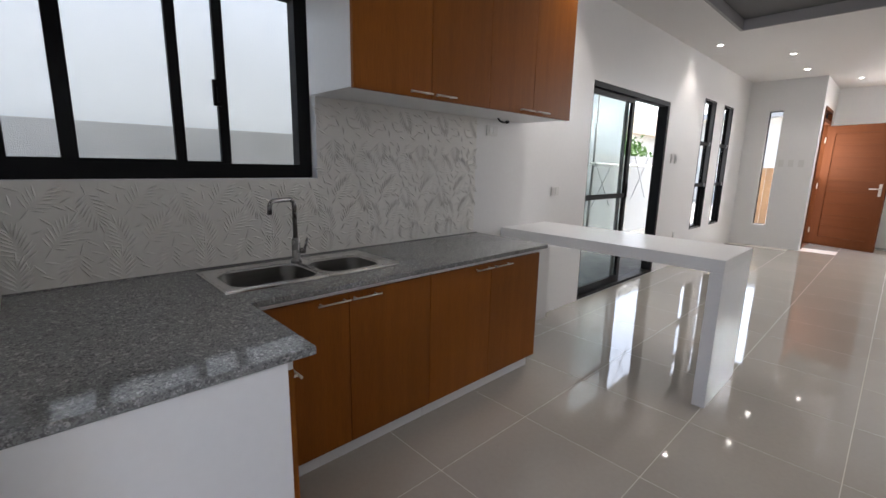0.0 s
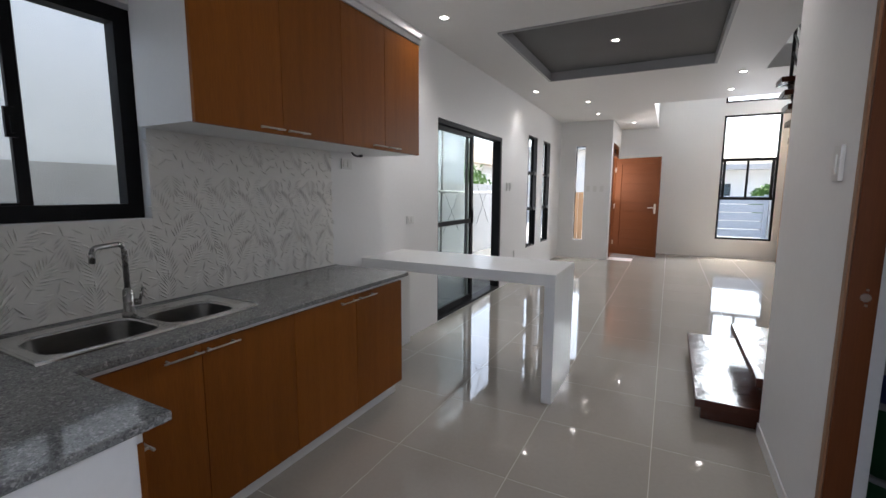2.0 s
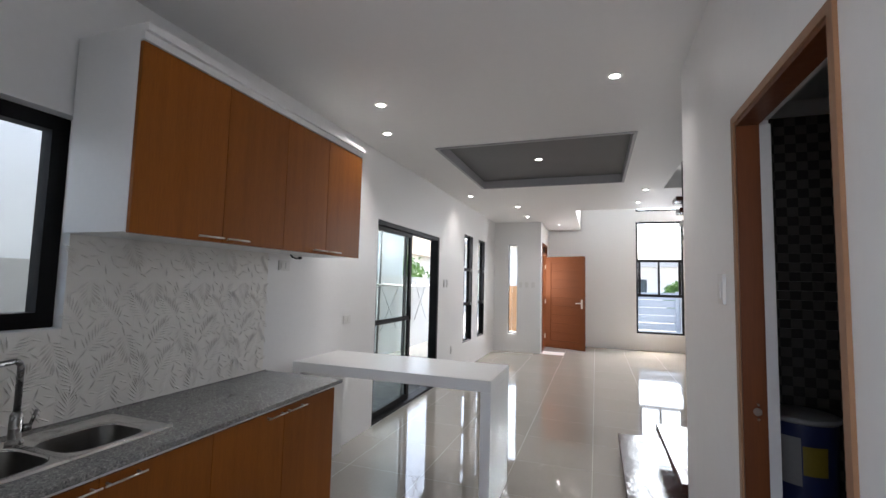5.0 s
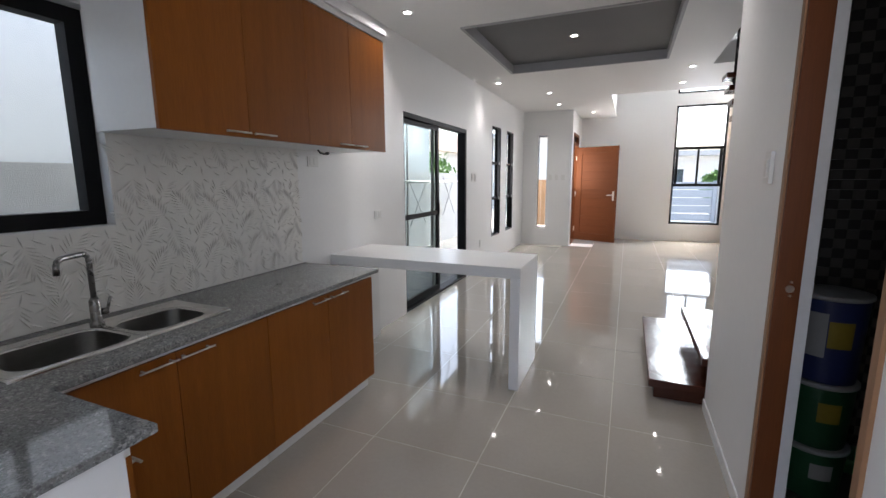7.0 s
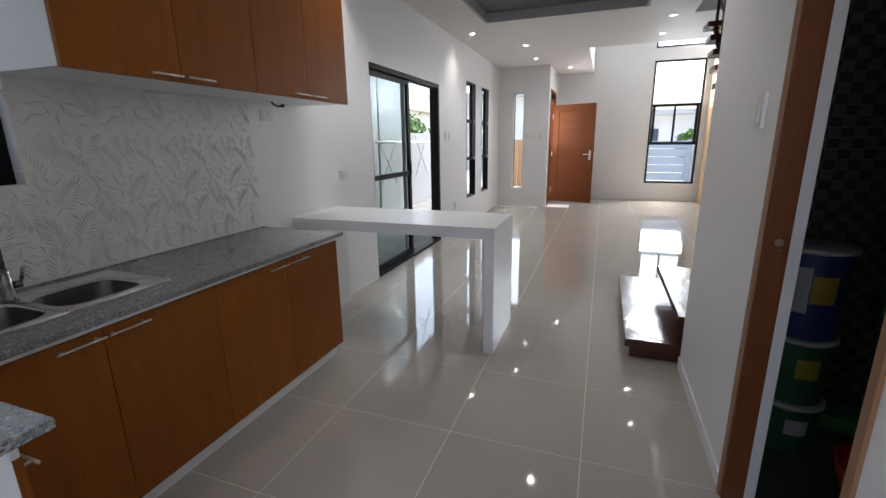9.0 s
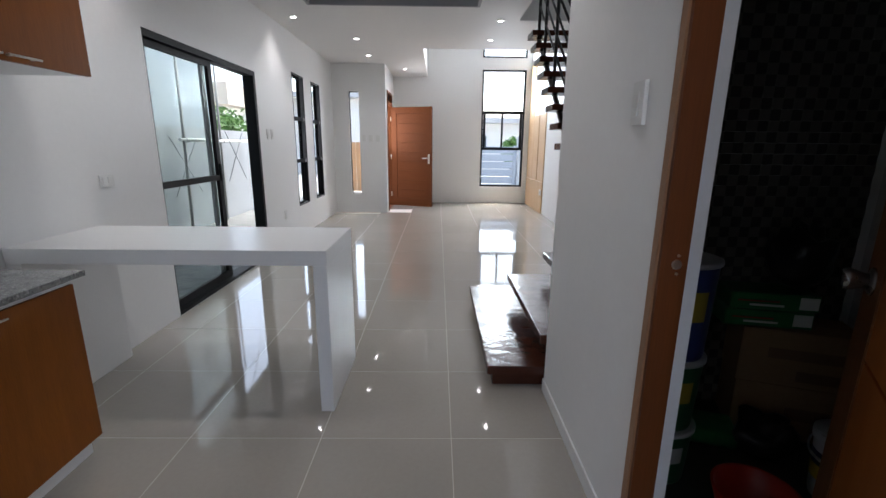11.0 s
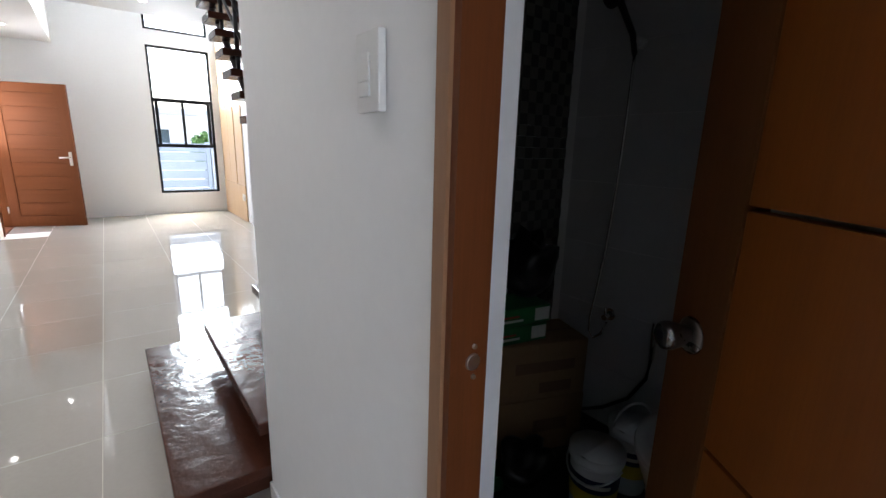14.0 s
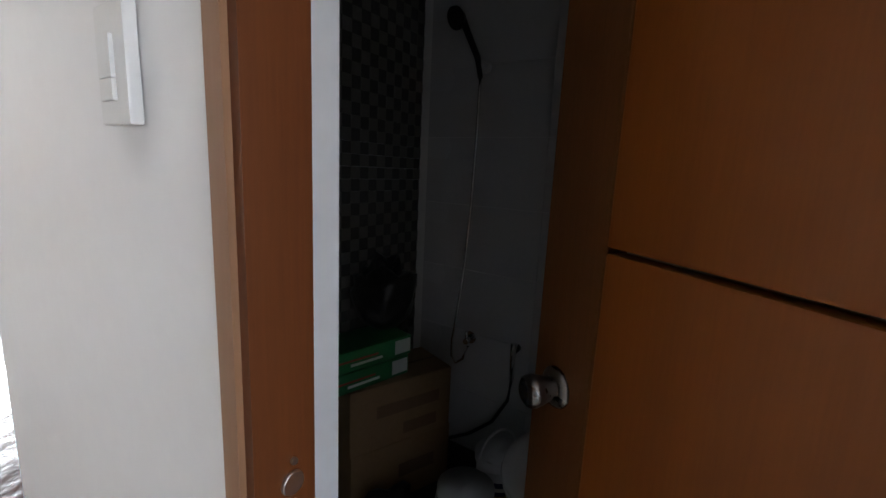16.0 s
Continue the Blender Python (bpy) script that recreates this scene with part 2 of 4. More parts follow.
GATEBLUE = mat("blue_grey_gate", (0.27, 0.30, 0.35), (0.22, 0.25, 0.30), 0.5, fine=20)
ROOFM = mat("roof_metal", (0.46, 0.45, 0.44), (0.4, 0.39, 0.38), 0.5)
HOUSEW = mat("house_paint", (0.72, 0.70, 0.66), (0.66, 0.64, 0.6), 0.8, scale=(0.4, 0.4, 0.4), fine=6)
BEIGE = mat("beige_fascia_paint", (0.56, 0.49, 0.40), (0.50, 0.43, 0.35), 0.8, scale=(0.5, 0.5, 0.5), fine=8)
REDPL = mat("red_plastic", (0.36, 0.03, 0.015), (0.29, 0.022, 0.012), 0.35)
# label colours darkened in place of the bathroom's shade
YELLOW_DIM = mat("dimmed_yellow_label", (0.24, 0.18, 0.02), (0.19, 0.14, 0.015), 0.5)
GREEN_DIM = mat("dimmed_green_label", (0.012, 0.07, 0.028), (0.009, 0.05, 0.02), 0.45)
TAPE = mat("grey_tape", (0.30, 0.31, 0.32), (0.26, 0.27, 0.28), 0.6)
TANWOOD = mat("tan_gate_wood", (0.42, 0.24, 0.12), (0.34, 0.18, 0.085), 0.6, scale=(12, 12, 1), fine=120, per_object=0.1)


# ---- builders ----
def box(bm, x0, x1, y0, y1, z0, z1, bevel=0.0):
    r = bmesh.ops.create_cube(bm, size=1.0, matrix=Matrix.Translation(((x0 + x1) / 2, (y0 + y1) / 2, (z0 + z1) / 2)) @ Matrix.Diagonal((x1 - x0, y1 - y0, z1 - z0, 1)))
    if bevel:
        es = list({e for v in r["verts"] for e in v.link_edges})
        bmesh.ops.bevel(bm, geom=es, offset=bevel, segments=2, affect="EDGES", profile=0.7)
    return r["verts"]


def tube(bm, pts, radius, sides=10, caps=True):
    """A round bar along points; radius may be one number or one for each point."""
    pts = [Vector(p) for p in pts]
    rad = radius if isinstance(radius, (list, tuple)) else [radius] * len(pts)
    rings, up = [], Vector((0, 0, 1))
    for i, p in enumerate(pts):
        d = (pts[min(i + 1, len(pts) - 1)] - pts[max(i - 1, 0)]).normalized()
        a = d.cross(up if abs(d.dot(up)) < 0.95 else Vector((1, 0, 0))).normalized()
        b = d.cross(a)
        rings.append([bm.verts.new(p + (a * math.cos(k * math.tau / sides) + b * math.sin(k * math.tau / sides)) * rad[i]) for k in range(sides)])
    for r, s in zip(rings, rings[1:]):
        for k in range(sides):
            bm.faces.new((r[k], r[(k + 1) % sides], s[(k + 1) % sides], s[k])).smooth = True
    if caps:
        bm.faces.new(rings[0][::-1])
        bm.faces.new(rings[-1])


def turned(bm, profile, centre=(0, 0, 0), sides=24):
    """A turned solid from (radius, height) pairs, closed at both ends."""
    tube(bm, [(centre[0], centre[1], centre[2] + h) for _, h in profile], [max(r, 0.0005) for r, _ in profile], sides)


def grid_solid(bm, us, vs, filled, lift):
    """Cells of a grid, filled where filled(i, j) says so, made one solid slab; lift(u, v, w) gives a corner, w 0 or 1."""
    cache = {}

    def vert(i, j, w):
        if (i, j, w) not in cache:
            cache[i, j, w] = bm.verts.new(lift(us[i], vs[j], w))
        return cache[i, j, w]

    nu, nv = len(us) - 1, len(vs) - 1
    full = lambda i, j: 0 <= i < nu and 0 <= j < nv and filled(i, j)
    for i in range(nu):
        for j in range(nv):
            if not full(i, j):
                continue
            for w in (0, 1):
                bm.faces.new([vert(i, j, w), vert(i + 1, j, w), vert(i + 1, j + 1, w), vert(i, j + 1, w)])
            for (a, b), (di, dj) in ((((i, j), (i + 1, j)), (0, -1)), (((i + 1, j), (i + 1, j + 1)), (1, 0)), (((i + 1, j + 1), (i, j + 1)), (0, 1)), (((i, j + 1), (i, j)), (-1, 0))):
                if not full(i + di, j + dj):
                    bm.faces.new([vert(*a, 0), vert(*b, 0), vert(*b, 1), vert(*a, 1)])
    bmesh.ops.recalc_face_normals(bm, faces=bm.faces)


def slab(bm, u0, u1, v0, v1, holes, lift):
    us = sorted({u0, u1, *(h[0] for h in holes), *(h[1] for h in holes)})
    vs = sorted({v0, v1, *(h[2] for h in holes), *(h[3] for h in holes)})
    us, vs = [u for u in us if u0 <= u <= u1], [v for v in vs if v0 <= v <= v1]

    def filled(i, j):
        u, v = (us[i] + us[i + 1]) / 2, (vs[j] + vs[j + 1]) / 2
        return not any(h[0] < u < h[1] and h[2] < v < h[3] for h in holes)

    grid_solid(bm, us, vs, filled, lift)


def mesh_of(name, bm, material):
    me = bpy.data.meshes.new(name)
    bm.to_mesh(me)
    bm.free()
    me.materials.append(material)
    return me


def part(name, bm, material, parent, label=""):
    ob = new(name, mesh_of(name, bm, material))
    ob.parent = parent
    return tagged(ob, label)


def piece(name, me, parent, m=None):
    ob = new(name, me)
    ob.parent = parent
    if m is not None:
        ob.matrix_basis = m
    return ob


def empty(name, m, label, category, group="", kind=""):
    ob = new(name)
    ob.empty_display_size = 0.1
    ob.matrix_basis = m
    return tagged(ob, label, category, group, kind)


def structure(name, bm, material, label, category):
    return tagged(new(name, mesh_of(name, bm, material)), label, category, kind="structure")


def thing(name, bm, material, label, category, m=None, group="", kind=""):
    ob = new(name, mesh_of(name, bm, material))
    if m is not None:
        ob.matrix_basis = m
    return tagged(ob, label, category, group, kind)


def wall_x(name, x0, x1, y0, y1, z0, z1, holes, material, label):
    bm = bmesh.new()
    slab(bm, y0, y1, z0, z1, holes, lambda u, v, w: (x0 + w * (x1 - x0), u, v))
    return structure(name, bm, material, label, "wall")


def wall_y(name, y0, y1, x0, x1, z0, z1, holes, material, label):
    bm = bmesh.new()
    slab(bm, x0, x1, z0, z1, holes, lambda u, v, w: (u, y0 + w * (y1 - y0), v))
    return structure(name, bm, material, label, "wall")


# ---- the large structure ----
H = 2.79          # ceiling
TOP = 5.4         # ceiling over the open stair and front
XR = 2.615        # wall of the bathroom
KW = (-0.056, 1.14, 1.225, 2.13)
SD = (3.89, 5.76, 0.0, 2.09)
WA = (7.0, 7.52, 0.44, 2.28)
WB = (7.93, 8.42, 0.44, 2.28)
wall_x("wall_west", -0.10, 0.0, -0.21, 9.33, -0.1, H + 0.25, [KW, SD, WA, WB], WALL, "white painted wall with a sliding door and windows")
wall_y("wall_porch", 9.33, 9.48, -0.15, 1.01, -0.1, H + 0.25, [(0.31, 0.505, 0.378, 2.30)], WALL, "white painted wall with a narrow slit window")
ED = (9.56, 10.46, 0.0, 2.36)
wall_x("wall_entry", 0.86, 1.01, 9.48, 11.08, -0.1, H + 0.25, [ED], WALL, "white painted wall around the front door opening")
W3 = (2.995, 3.98, 0.385, 2.965)
W4 = (2.995, 3.98, 3.21, 3.8)
wall_y("wall_north", 10.93, 11.08, 1.01, 4.25, -0.1, TOP + 0.2, [W3, W4], WALL, "white two-storey wall with tall black-framed windows")
wall_x("wall_east", 4.1, 4.25, -0.25, 10.93, -0.1, TOP + 0.2, [], WALL, "white painted side wall beside the stair")
BD = (1.085, 1.8, 0.0, 2.085)
wall_x("wall_bath_west", XR, XR + 0.105, -1.75, 2.845, -0.1, H + 0.25, [BD], WALL, "white painted wall with the bathroom doorway")
wall_y("wall_bath_north", 2.75, 2.845, XR + 0.105, 4.1, -0.1, H + 0.25, [], WALL, "white painted wall end beside the stair")
wall_y("wall_bath_south", -0.25, -0.1, XR + 0.105, 4.1, -0.1, H + 0.25, [], WALL, "plain bathroom wall")
wall_y("wall_kitchen_south", -0.21, -0.06, 0.0, 1.16, -0.1, H + 0.25, [], WALL, "white painted wall behind the kitchen counter")
wall_x("wall_passage", 1.01, 1.16, -1.75, -0.21, -0.1, H + 0.25, [], WALL, "white painted passage wall")
# the hole is unseen, made only to hold the extra south lamp
wall_y("wall_south", -1.75, -1.60, 1.16, XR, -0.1, H + 0.25, [(1.3, 2.5, 0.85, 2.25)], WALL, "white painted end wall with an added, unseen light opening")
wall_x("wall_upper_west", 1.62, 1.77, 2.70, 10.93, H + 0.25, TOP + 0.2, [], WALL, "white upper-floor wall")
wall_y("wall_upper_south", 2.70, 2.845, 1.77, 4.1, H + 0.25, TOP + 0.2, [], WALL, "white upper-floor wall")

VX, VY = 1.77, 7.98
TR = (0.60, 2.46, 3.90, 5.83)
bm = bmesh.new()
slab(bm, 0.0, 4.1, -1.6, 10.93, [TR, (VX, 4.1, VY, 10.93), (2.98, 4.1, 2.845, 6.35), (0.0, 1.01, 9.33, 10.93), (XR, 4.1, -1.6, 2.845), (0.0, 1.16, -1.6, -0.06)],
     lambda u, v, w: (u, v, H + 0.25 * w))
structure("ceiling", bm, CEIL, "white painted ceiling with open wells for the stair", "ceiling")
bm = bmesh.new()
box(bm, TR[0], TR[1], TR[2], TR[3], H + 0.095, H + 0.2)
structure("ceiling_tray", bm, TRAY, "dark grey recessed ceiling tray", "ceiling")
bm = bmesh.new()
slab(bm, TR[0] + 0.002, TR[1] - 0.002, TR[2] + 0.002, TR[3] - 0.002, [(TR[0] + 0.03, TR[1] - 0.03, TR[2] + 0.03, TR[3] - 0.03)], lambda u, v, w: (u, v, H - 0.012 + 0.106 * w))
structure("ceiling_tray_trim", bm, TRAY_EDGE, "light grey trim around the ceiling tray", "trim")
bm = bmesh.new()
box(bm, 1.62, 4.25, 2.70, 11.08, TOP, TOP + 0.15)
structure("ceiling_upper", bm, CEIL, "white ceiling above the stair well", "ceiling")
bm = bmesh.new()
box(bm, XR + 0.105, 4.1, -0.1, 2.75, 2.5, 2.6)
structure("ceiling_bath", bm, CEIL, "white bathroom ceiling", "ceiling")

# ground outside and floor bed inside
bm = bmesh.new()
slab(bm, -600, 600, -600, 600, [(-0.15, 4.25, -1.75, 11.08)], lambda u, v, w: (u, v, -0.30 + 0.18 * w))
structure("ground", bm, CONC, "grey concrete ground outside the house", "ground")
bm = bmesh.new()
box(bm, -0.10, 4.25, -1.75, 11.08, -0.12, -0.0005)
floor = structure("floor", bm, GROUT, "glossy beige porcelain floor tiles with pale joints", "floor")
bm = bmesh.new()
box(bm, -1.95, -0.15, -1.6, 12.5, -0.119, -0.06)
structure("side_yard", bm, GRAVEL, "grey gravel yard beside the house", "ground")

# low skirting on the bathroom wall
bm = bmesh.new()
box(bm, XR - 0.008, XR, 1.825, 2.853, 0.0, 0.07, 0.002)
box(bm, XR, 2.70, 2.845, 2.853, 0.0, 0.07, 0.002)
structure("baseboard", bm, WALL, "low white skirting at the wall end", "baseboard")


# ---- windows ----
def window(name, m, width, height, bars, panes, label, depth=0.06, edge=0.045, y0=0.06, material=None, latches=(), kind="window", pane_mat=None):
    """Local x along the wall, z up, y outwards. bars: (x0, x1, z0, z1); panes: (x0, x1, z0, z1, y)."""
    w = empty(name, m, label, kind, kind="structure")
    bm = bmesh.new()
    slab(bm, 0.0, width, 0.0, height, [(edge, width - edge, edge, height - edge)], lambda u, v, k: (u, y0 + depth * k, v))
    fr = part("window_frame", bm, material or BLACK, w)
    for b in bars:
        bm = bmesh.new()
        box(bm, b[0], b[1], y0 + (b[4] if len(b) > 4 else 0.003), y0 + (b[5] if len(b) > 5 else depth - 0.004), b[2], b[3], 0.003)
        part("mullion", bm, material or BLACK, w)
    for p in panes:
        bm = bmesh.new()
        box(bm, p[0], p[1], p[4] - 0.003, p[4] + 0.003, p[2], p[3])
        g = part("pane", bm, pane_mat or GLASS, w)
        g.visible_shadow = False
    for x, z in latches:
        bm = bmesh.new()
        box(bm, x - 0.018, x + 0.018, y0 - 0.016, y0 + 0.003, z - 0.055, z + 0.055, 0.004)
        box(bm, x - 0.006, x + 0.006, y0 - 0.028, y0 - 0.015, z - 0.04, z + 0.02, 0.003)
        part("latch", bm, BLACK, w)
    return w


kh = KW[3] - KW[2]
window("window_1", pose(0, KW[0], KW[2], 0, 0, 90), KW[1] - KW[0], kh,
       [(0.209, 0.261, 0.045, kh - 0.045, 0.004, 0.035), (0.583, 0.623, 0.045, kh - 0.045, 0.003, 0.03), (0.771, 0.813, 0.045, kh - 0.045, 0.03, 0.055),
        (0.623, 0.771, 0.045, 0.075, 0.03, 0.055), (0.045, 0.583, 0.045, 0.08, 0.004, 0.032)],
       [(0.045, 0.209, 0.045, kh - 0.045, 0.11), (0.261, 0.583, 0.08, kh - 0.045, 0.085), (0.623, 0.771, 0.075, kh - 0.045, 0.107), (0.813, 1.14, 0.045, kh - 0.045, 0.107)],
       "black aluminium sliding kitchen window above the counter", depth=0.07, edge=0.065, y0=0.07, latches=[(0.76, 0.37)])
for i, o in ((2, WA), (3, WB)):
    hh, ow = o[3] - o[2], o[1] - o[0]
    win = window(f"window_{i}", pose(0, o[0], o[2], 0, 0, 90), ow, hh, [(0.03, ow - 0.03, z - 0.025, z + 0.025, -0.03, 0.04) for z in (0.64, 1.24)],
                 [(0.03, ow - 0.03, a, b, 0.075) for a, b in ((0.03, 0.61), (0.67, 1.21), (1.27, hh - 0.03))],
                 "tall narrow black-framed window with three panes", depth=0.045, edge=0.03, y0=0.053)
    for a, b, mt, lab in ((0.012, 0.614, BLACK, "black aluminium sash side"), (0.666, 1.214, GREYALU, "grey aluminium sash side"), (1.266, hh - 0.012, GREYALU, "grey aluminium sash side")):
        bm = bmesh.new()
        box(bm, ow - 0.014, ow - 0.002, 0.007, 0.052, a, b, 0.002)
        part("sash_side", bm, mt, win, lab)
    bm = bmesh.new()
    slab(bm, 0.001, ow - 0.001, 0.001, hh - 0.001, [(0.012, ow - 0.012, 0.012, hh - 0.012)], lambda u, v, k: (u, -0.004 + 0.01 * k, v))
    part("trim", bm, BLACK, win)
window("window_4", pose(0.31, 9.33, 0.378), 0.195, 1.922, [], [(0.012, 0.183, 0.012, 1.91, 0.09)], "narrow fixed slit window with a thin dark frame", depth=0.04, edge=0.012, y0=0.07)
ww, hh = W3[1] - W3[0], W3[3] - W3[2]
window("window_5", pose(W3[0], 10.93, W3[2]), ww, hh,
       [(0.04, ww - 0.04, 0.84, 0.90), (0.04, ww - 0.04, 1.64, 1.70), (0.05, 0.10, 0.90, 1.64, 0.006, 0.05), (ww - 0.10, ww - 0.05, 0.90, 1.64, 0.006, 0.05), (ww / 2 - 0.03, ww / 2 + 0.01, 0.90, 1.64, 0.001, 0.045)],
       [(0.04, ww - 0.04, 0.04, 0.84, 0.06), (0.10, ww / 2 - 0.03, 0.90, 1.64, 0.05), (ww / 2 + 0.01, ww - 0.10, 0.90, 1.64, 0.07), (0.04, ww - 0.04, 1.70, hh - 0.04, 0.06)],
       "tall black-framed front window with a sliding middle light", depth=0.06, edge=0.04, y0=0.03, latches=[(ww / 2 - 0.005, 1.2)])
window("window_6", pose(W4[0], 10.93, W4[2]), ww, W4[3] - W4[2], [], [(0.04, ww - 0.04, 0.04, 0.55, 0.06)],
       "upper black-framed front window", depth=0.06, edge=0.04, y0=0.03)

# sliding glass door, its moving leaf pushed behind the fixed one
sd = empty("door_1", pose(0, SD[0], 0, 0, 0, 90), "black aluminium sliding glass door, half open to the yard", "sliding door", kind="structure")
sw, sh = SD[1] - SD[0], SD[3]
bm = bmesh.new()
slab(bm, 0.0, sw, 0.0, sh, [(0.014, sw - 0.05, 0.03, sh - 0.05)], lambda u, v, w: (u, 0.003 + 0.117 * w, v))
part("door_frame", bm, BLACK, sd)
bm = bmesh.new()
slab(bm, 0.016, 1.0, 0.032, sh - 0.053, [(0.076, 0.935, 0.10, 0.985), (0.076, 0.935, 1.035, sh - 0.10)], lambda u, v, w: (u, 0.045 + 0.03 * w, v))
leaf = part("glass_leaf", bm, BLACK, sd)
for za, zb in ((0.10, 0.985), (1.035, sh - 0.10)):
    bm = bmesh.new()
    box(bm, 0.076, 0.935, 0.058, 0.063, za, zb)
    part("pane", bm, GLASS, leaf).visible_shadow = False
bm = bmesh.new()
box(bm, 0.872, 0.93, 0.078, 0.10, 0.032, sh - 0.053, 0.002)
part("glass_leaf_stile", bm, GREYALU, sd, "grey aluminium stile of the screen behind")
bm = bmesh.new()
box(bm, 0.955, 0.985, 0.030, 0.044, 0.98, 1.14, 0.004)
part("pull", bm, BLACK, sd)
# clear outer sheet with tape crosses
bm = bmesh.new()
box(bm, 0.016, sw - 0.052, 0.104, 0.108, 0.032, sh - 0.053)
sheet = part("outer_pane", bm, GLASS, sd, "clear outer glass marked with tape crosses")
sheet.visible_shadow = False
for cy, za, zb in ((4.43 - SD[0], 0.90, 1.37), (5.36 - SD[0], 0.95, 1.45)):
    for sgn in (1, -1):
        bm = bmesh.new()
        tube(bm, [(cy - 0.2 * sgn, 0.1095, za), (cy + 0.2 * sgn, 0.1095, zb)], 0.0035, 6)
        part("tape_strip", bm, TAPE, sheet, "grey tape strip")


# ---- front door ----
fdm = empty("door_2", pose(1.01, 9.56, 0), "red-brown wooden front door standing open on its frame", "front door", kind="structure")
bm = bmesh.new()
slab(bm, 0.0, 0.90, 0.0, 2.36, [(0.05, 0.85, -1, 2.12), (0.05, 0.85, 2.17, 2.31)], lambda u, v, w: (-0.15 + 0.165 * w, u, v))
part("door_frame", bm, DOORWOOD, fdm)
bm = bmesh.new()
box(bm, -0.08, -0.074, 0.05, 0.85, 2.17, 2.31)
part("transom_pane", bm, GLASS, fdm).visible_shadow = False
for k in range(5):
    bm = bmesh.new()
    box(bm, -0.06, -0.035, 0.16 + 0.145 * k, 0.185 + 0.145 * k, 2.171, 2.309, 0.003)
    part("transom_bar", bm, BLACK, fdm)
# unseen strip, added in dark wood to tone down the bright doorway floor
bm = bmesh.new()
box(bm, -0.15, 0.0, 0.051, 0.849, 0.0, 0.011, 0.003)
part("threshold", bm, DOORWOOD, fdm)
ang = math.degrees(math.atan2(-0.34, 0.884))
leaf_m = pose(-0.005, 0.865, 0.012, 0, 0, ang)
LW, LH = 0.945, 2.09
bm = bmesh.new()
slab(bm, 0.0, LW, 0.0, LH, [(0.13, LW - 0.13, 0.16, LH - 0.13)], lambda u, v, w: (u, -0.02 + 0.04 * w, v))
leaf = part("door_leaf", bm, DOORWOOD, fdm)
leaf.matrix_basis = leaf_m
bm = bmesh.new()
box(bm, 0.1305, LW - 0.1305, -0.004, 0.004, 0.1605, LH - 0.1305)
part("door_core", bm, DOORWOOD, leaf)
ph = (LH - 0.29) / 9
for k in range(9):
    bm = bmesh.new()
    box(bm, 0.131, LW - 0.131, -0.012, 0.012, 0.161 + ph * k, 0.161 + ph * (k + 1) - 0.007, 0.004)
    part("plank", bm, PLANKWOOD, leaf)
bm = bmesh.new()
box(bm, LW - 0.085, LW - 0.045, -0.027, -0.02, 0.92, 1.12, 0.003)
tube(bm, [(LW - 0.065, -0.022, 1.04), (LW - 0.065, -0.065, 1.04), (LW - 0.10, -0.072, 1.04), (LW - 0.19, -0.07, 1.035)], 0.011)
part("lever_handle", bm, NICKEL, leaf, "satin nickel lever handle")
for z in (0.25, 1.05, 1.85):
    bm = bmesh.new()
    tube(bm, [(-0.006, -0.026, z - 0.05), (-0.006, -0.026, z + 0.05)], 0.009)
    part("hinge", bm, NICKEL, leaf, "nickel hinge")

# ---- bathroom door ----
bd = empty("door_3", pose(XR, 1.0, 0), "orange wooden bathroom door standing ajar in a wooden frame", "bathroom door", kind="structure")
bm = bmesh.new()
slab(bm, 0.086, 0.799, 0.0, 2.084, [(0.103, 0.782, -1, 2.065)], lambda u, v, w: (-0.003 + 0.073 * w, u, v))
part("door_jamb", bm, JAMBWOOD, bd)
bm = bmesh.new()
slab(bm, 0.062, 0.823, 0.0, 2.106, [(0.0895, 0.7955, -1, 2.0785)], lambda u, v, w: (-0.010 + 0.0098 * w, u, v))
part("door_casing", bm, CASING, bd, "paler wood casing edge")
bm = bmesh.new()
tube(bm, [(0.040, 0.7825, 1.027), (0.040, 0.778, 1.027)], [0.014, 0.0125], 16)
for z in (1.052, 1.002):
    tube(bm, [(0.042, 0.7825, z), (0.042, 0.7785, z)], 0.004, 8)
part("strike_bolt", bm, NICKEL, bd, "worn nickel strike hole and screws")
bang = 55.2
BW = 0.675
leaf_m = pose(0.088, 0.116, 0.012, 0, 0, bang)
bm = bmesh.new()
slab(bm, 0.0, BW, 0.0, 2.03, [(0.132, BW - 0.132, 0.05, 1.98)], lambda u, v, w: (u, -0.02 + 0.04 * w, v))
leaf = part("door_leaf", bm, STILEWOOD, bd, "dark-stained door stiles")
leaf.matrix_basis = leaf_m
for za, zb in ((0.051, 0.432), (0.440, 0.842), (0.850, 1.250), (1.258, 1.660), (1.668, 1.979)):
    bm = bmesh.new()
    box(bm, 0.133, BW - 0.133, -0.016, 0.017, za, zb, 0.004)
    part("door_panel", bm, BATHWOOD, leaf)
bm = bmesh.new()
for s in (1, -1):
    tube(bm, [(BW - 0.06, s * 0.02, 1.018), (BW - 0.06, s * 0.024, 1.018), (BW - 0.06, s * 0.029, 1.018)], [0.034, 0.033, 0.024], 24)
    tube(bm, [(BW - 0.06, s * k, 1.018) for k in (0.028, 0.034, 0.046, 0.062, 0.072, 0.077, 0.078)], [0.019, 0.018, 0.022, 0.0265, 0.025, 0.019, 0.01], 24)
part("door_knob", bm, STEEL, leaf, "dull steel round door knob")


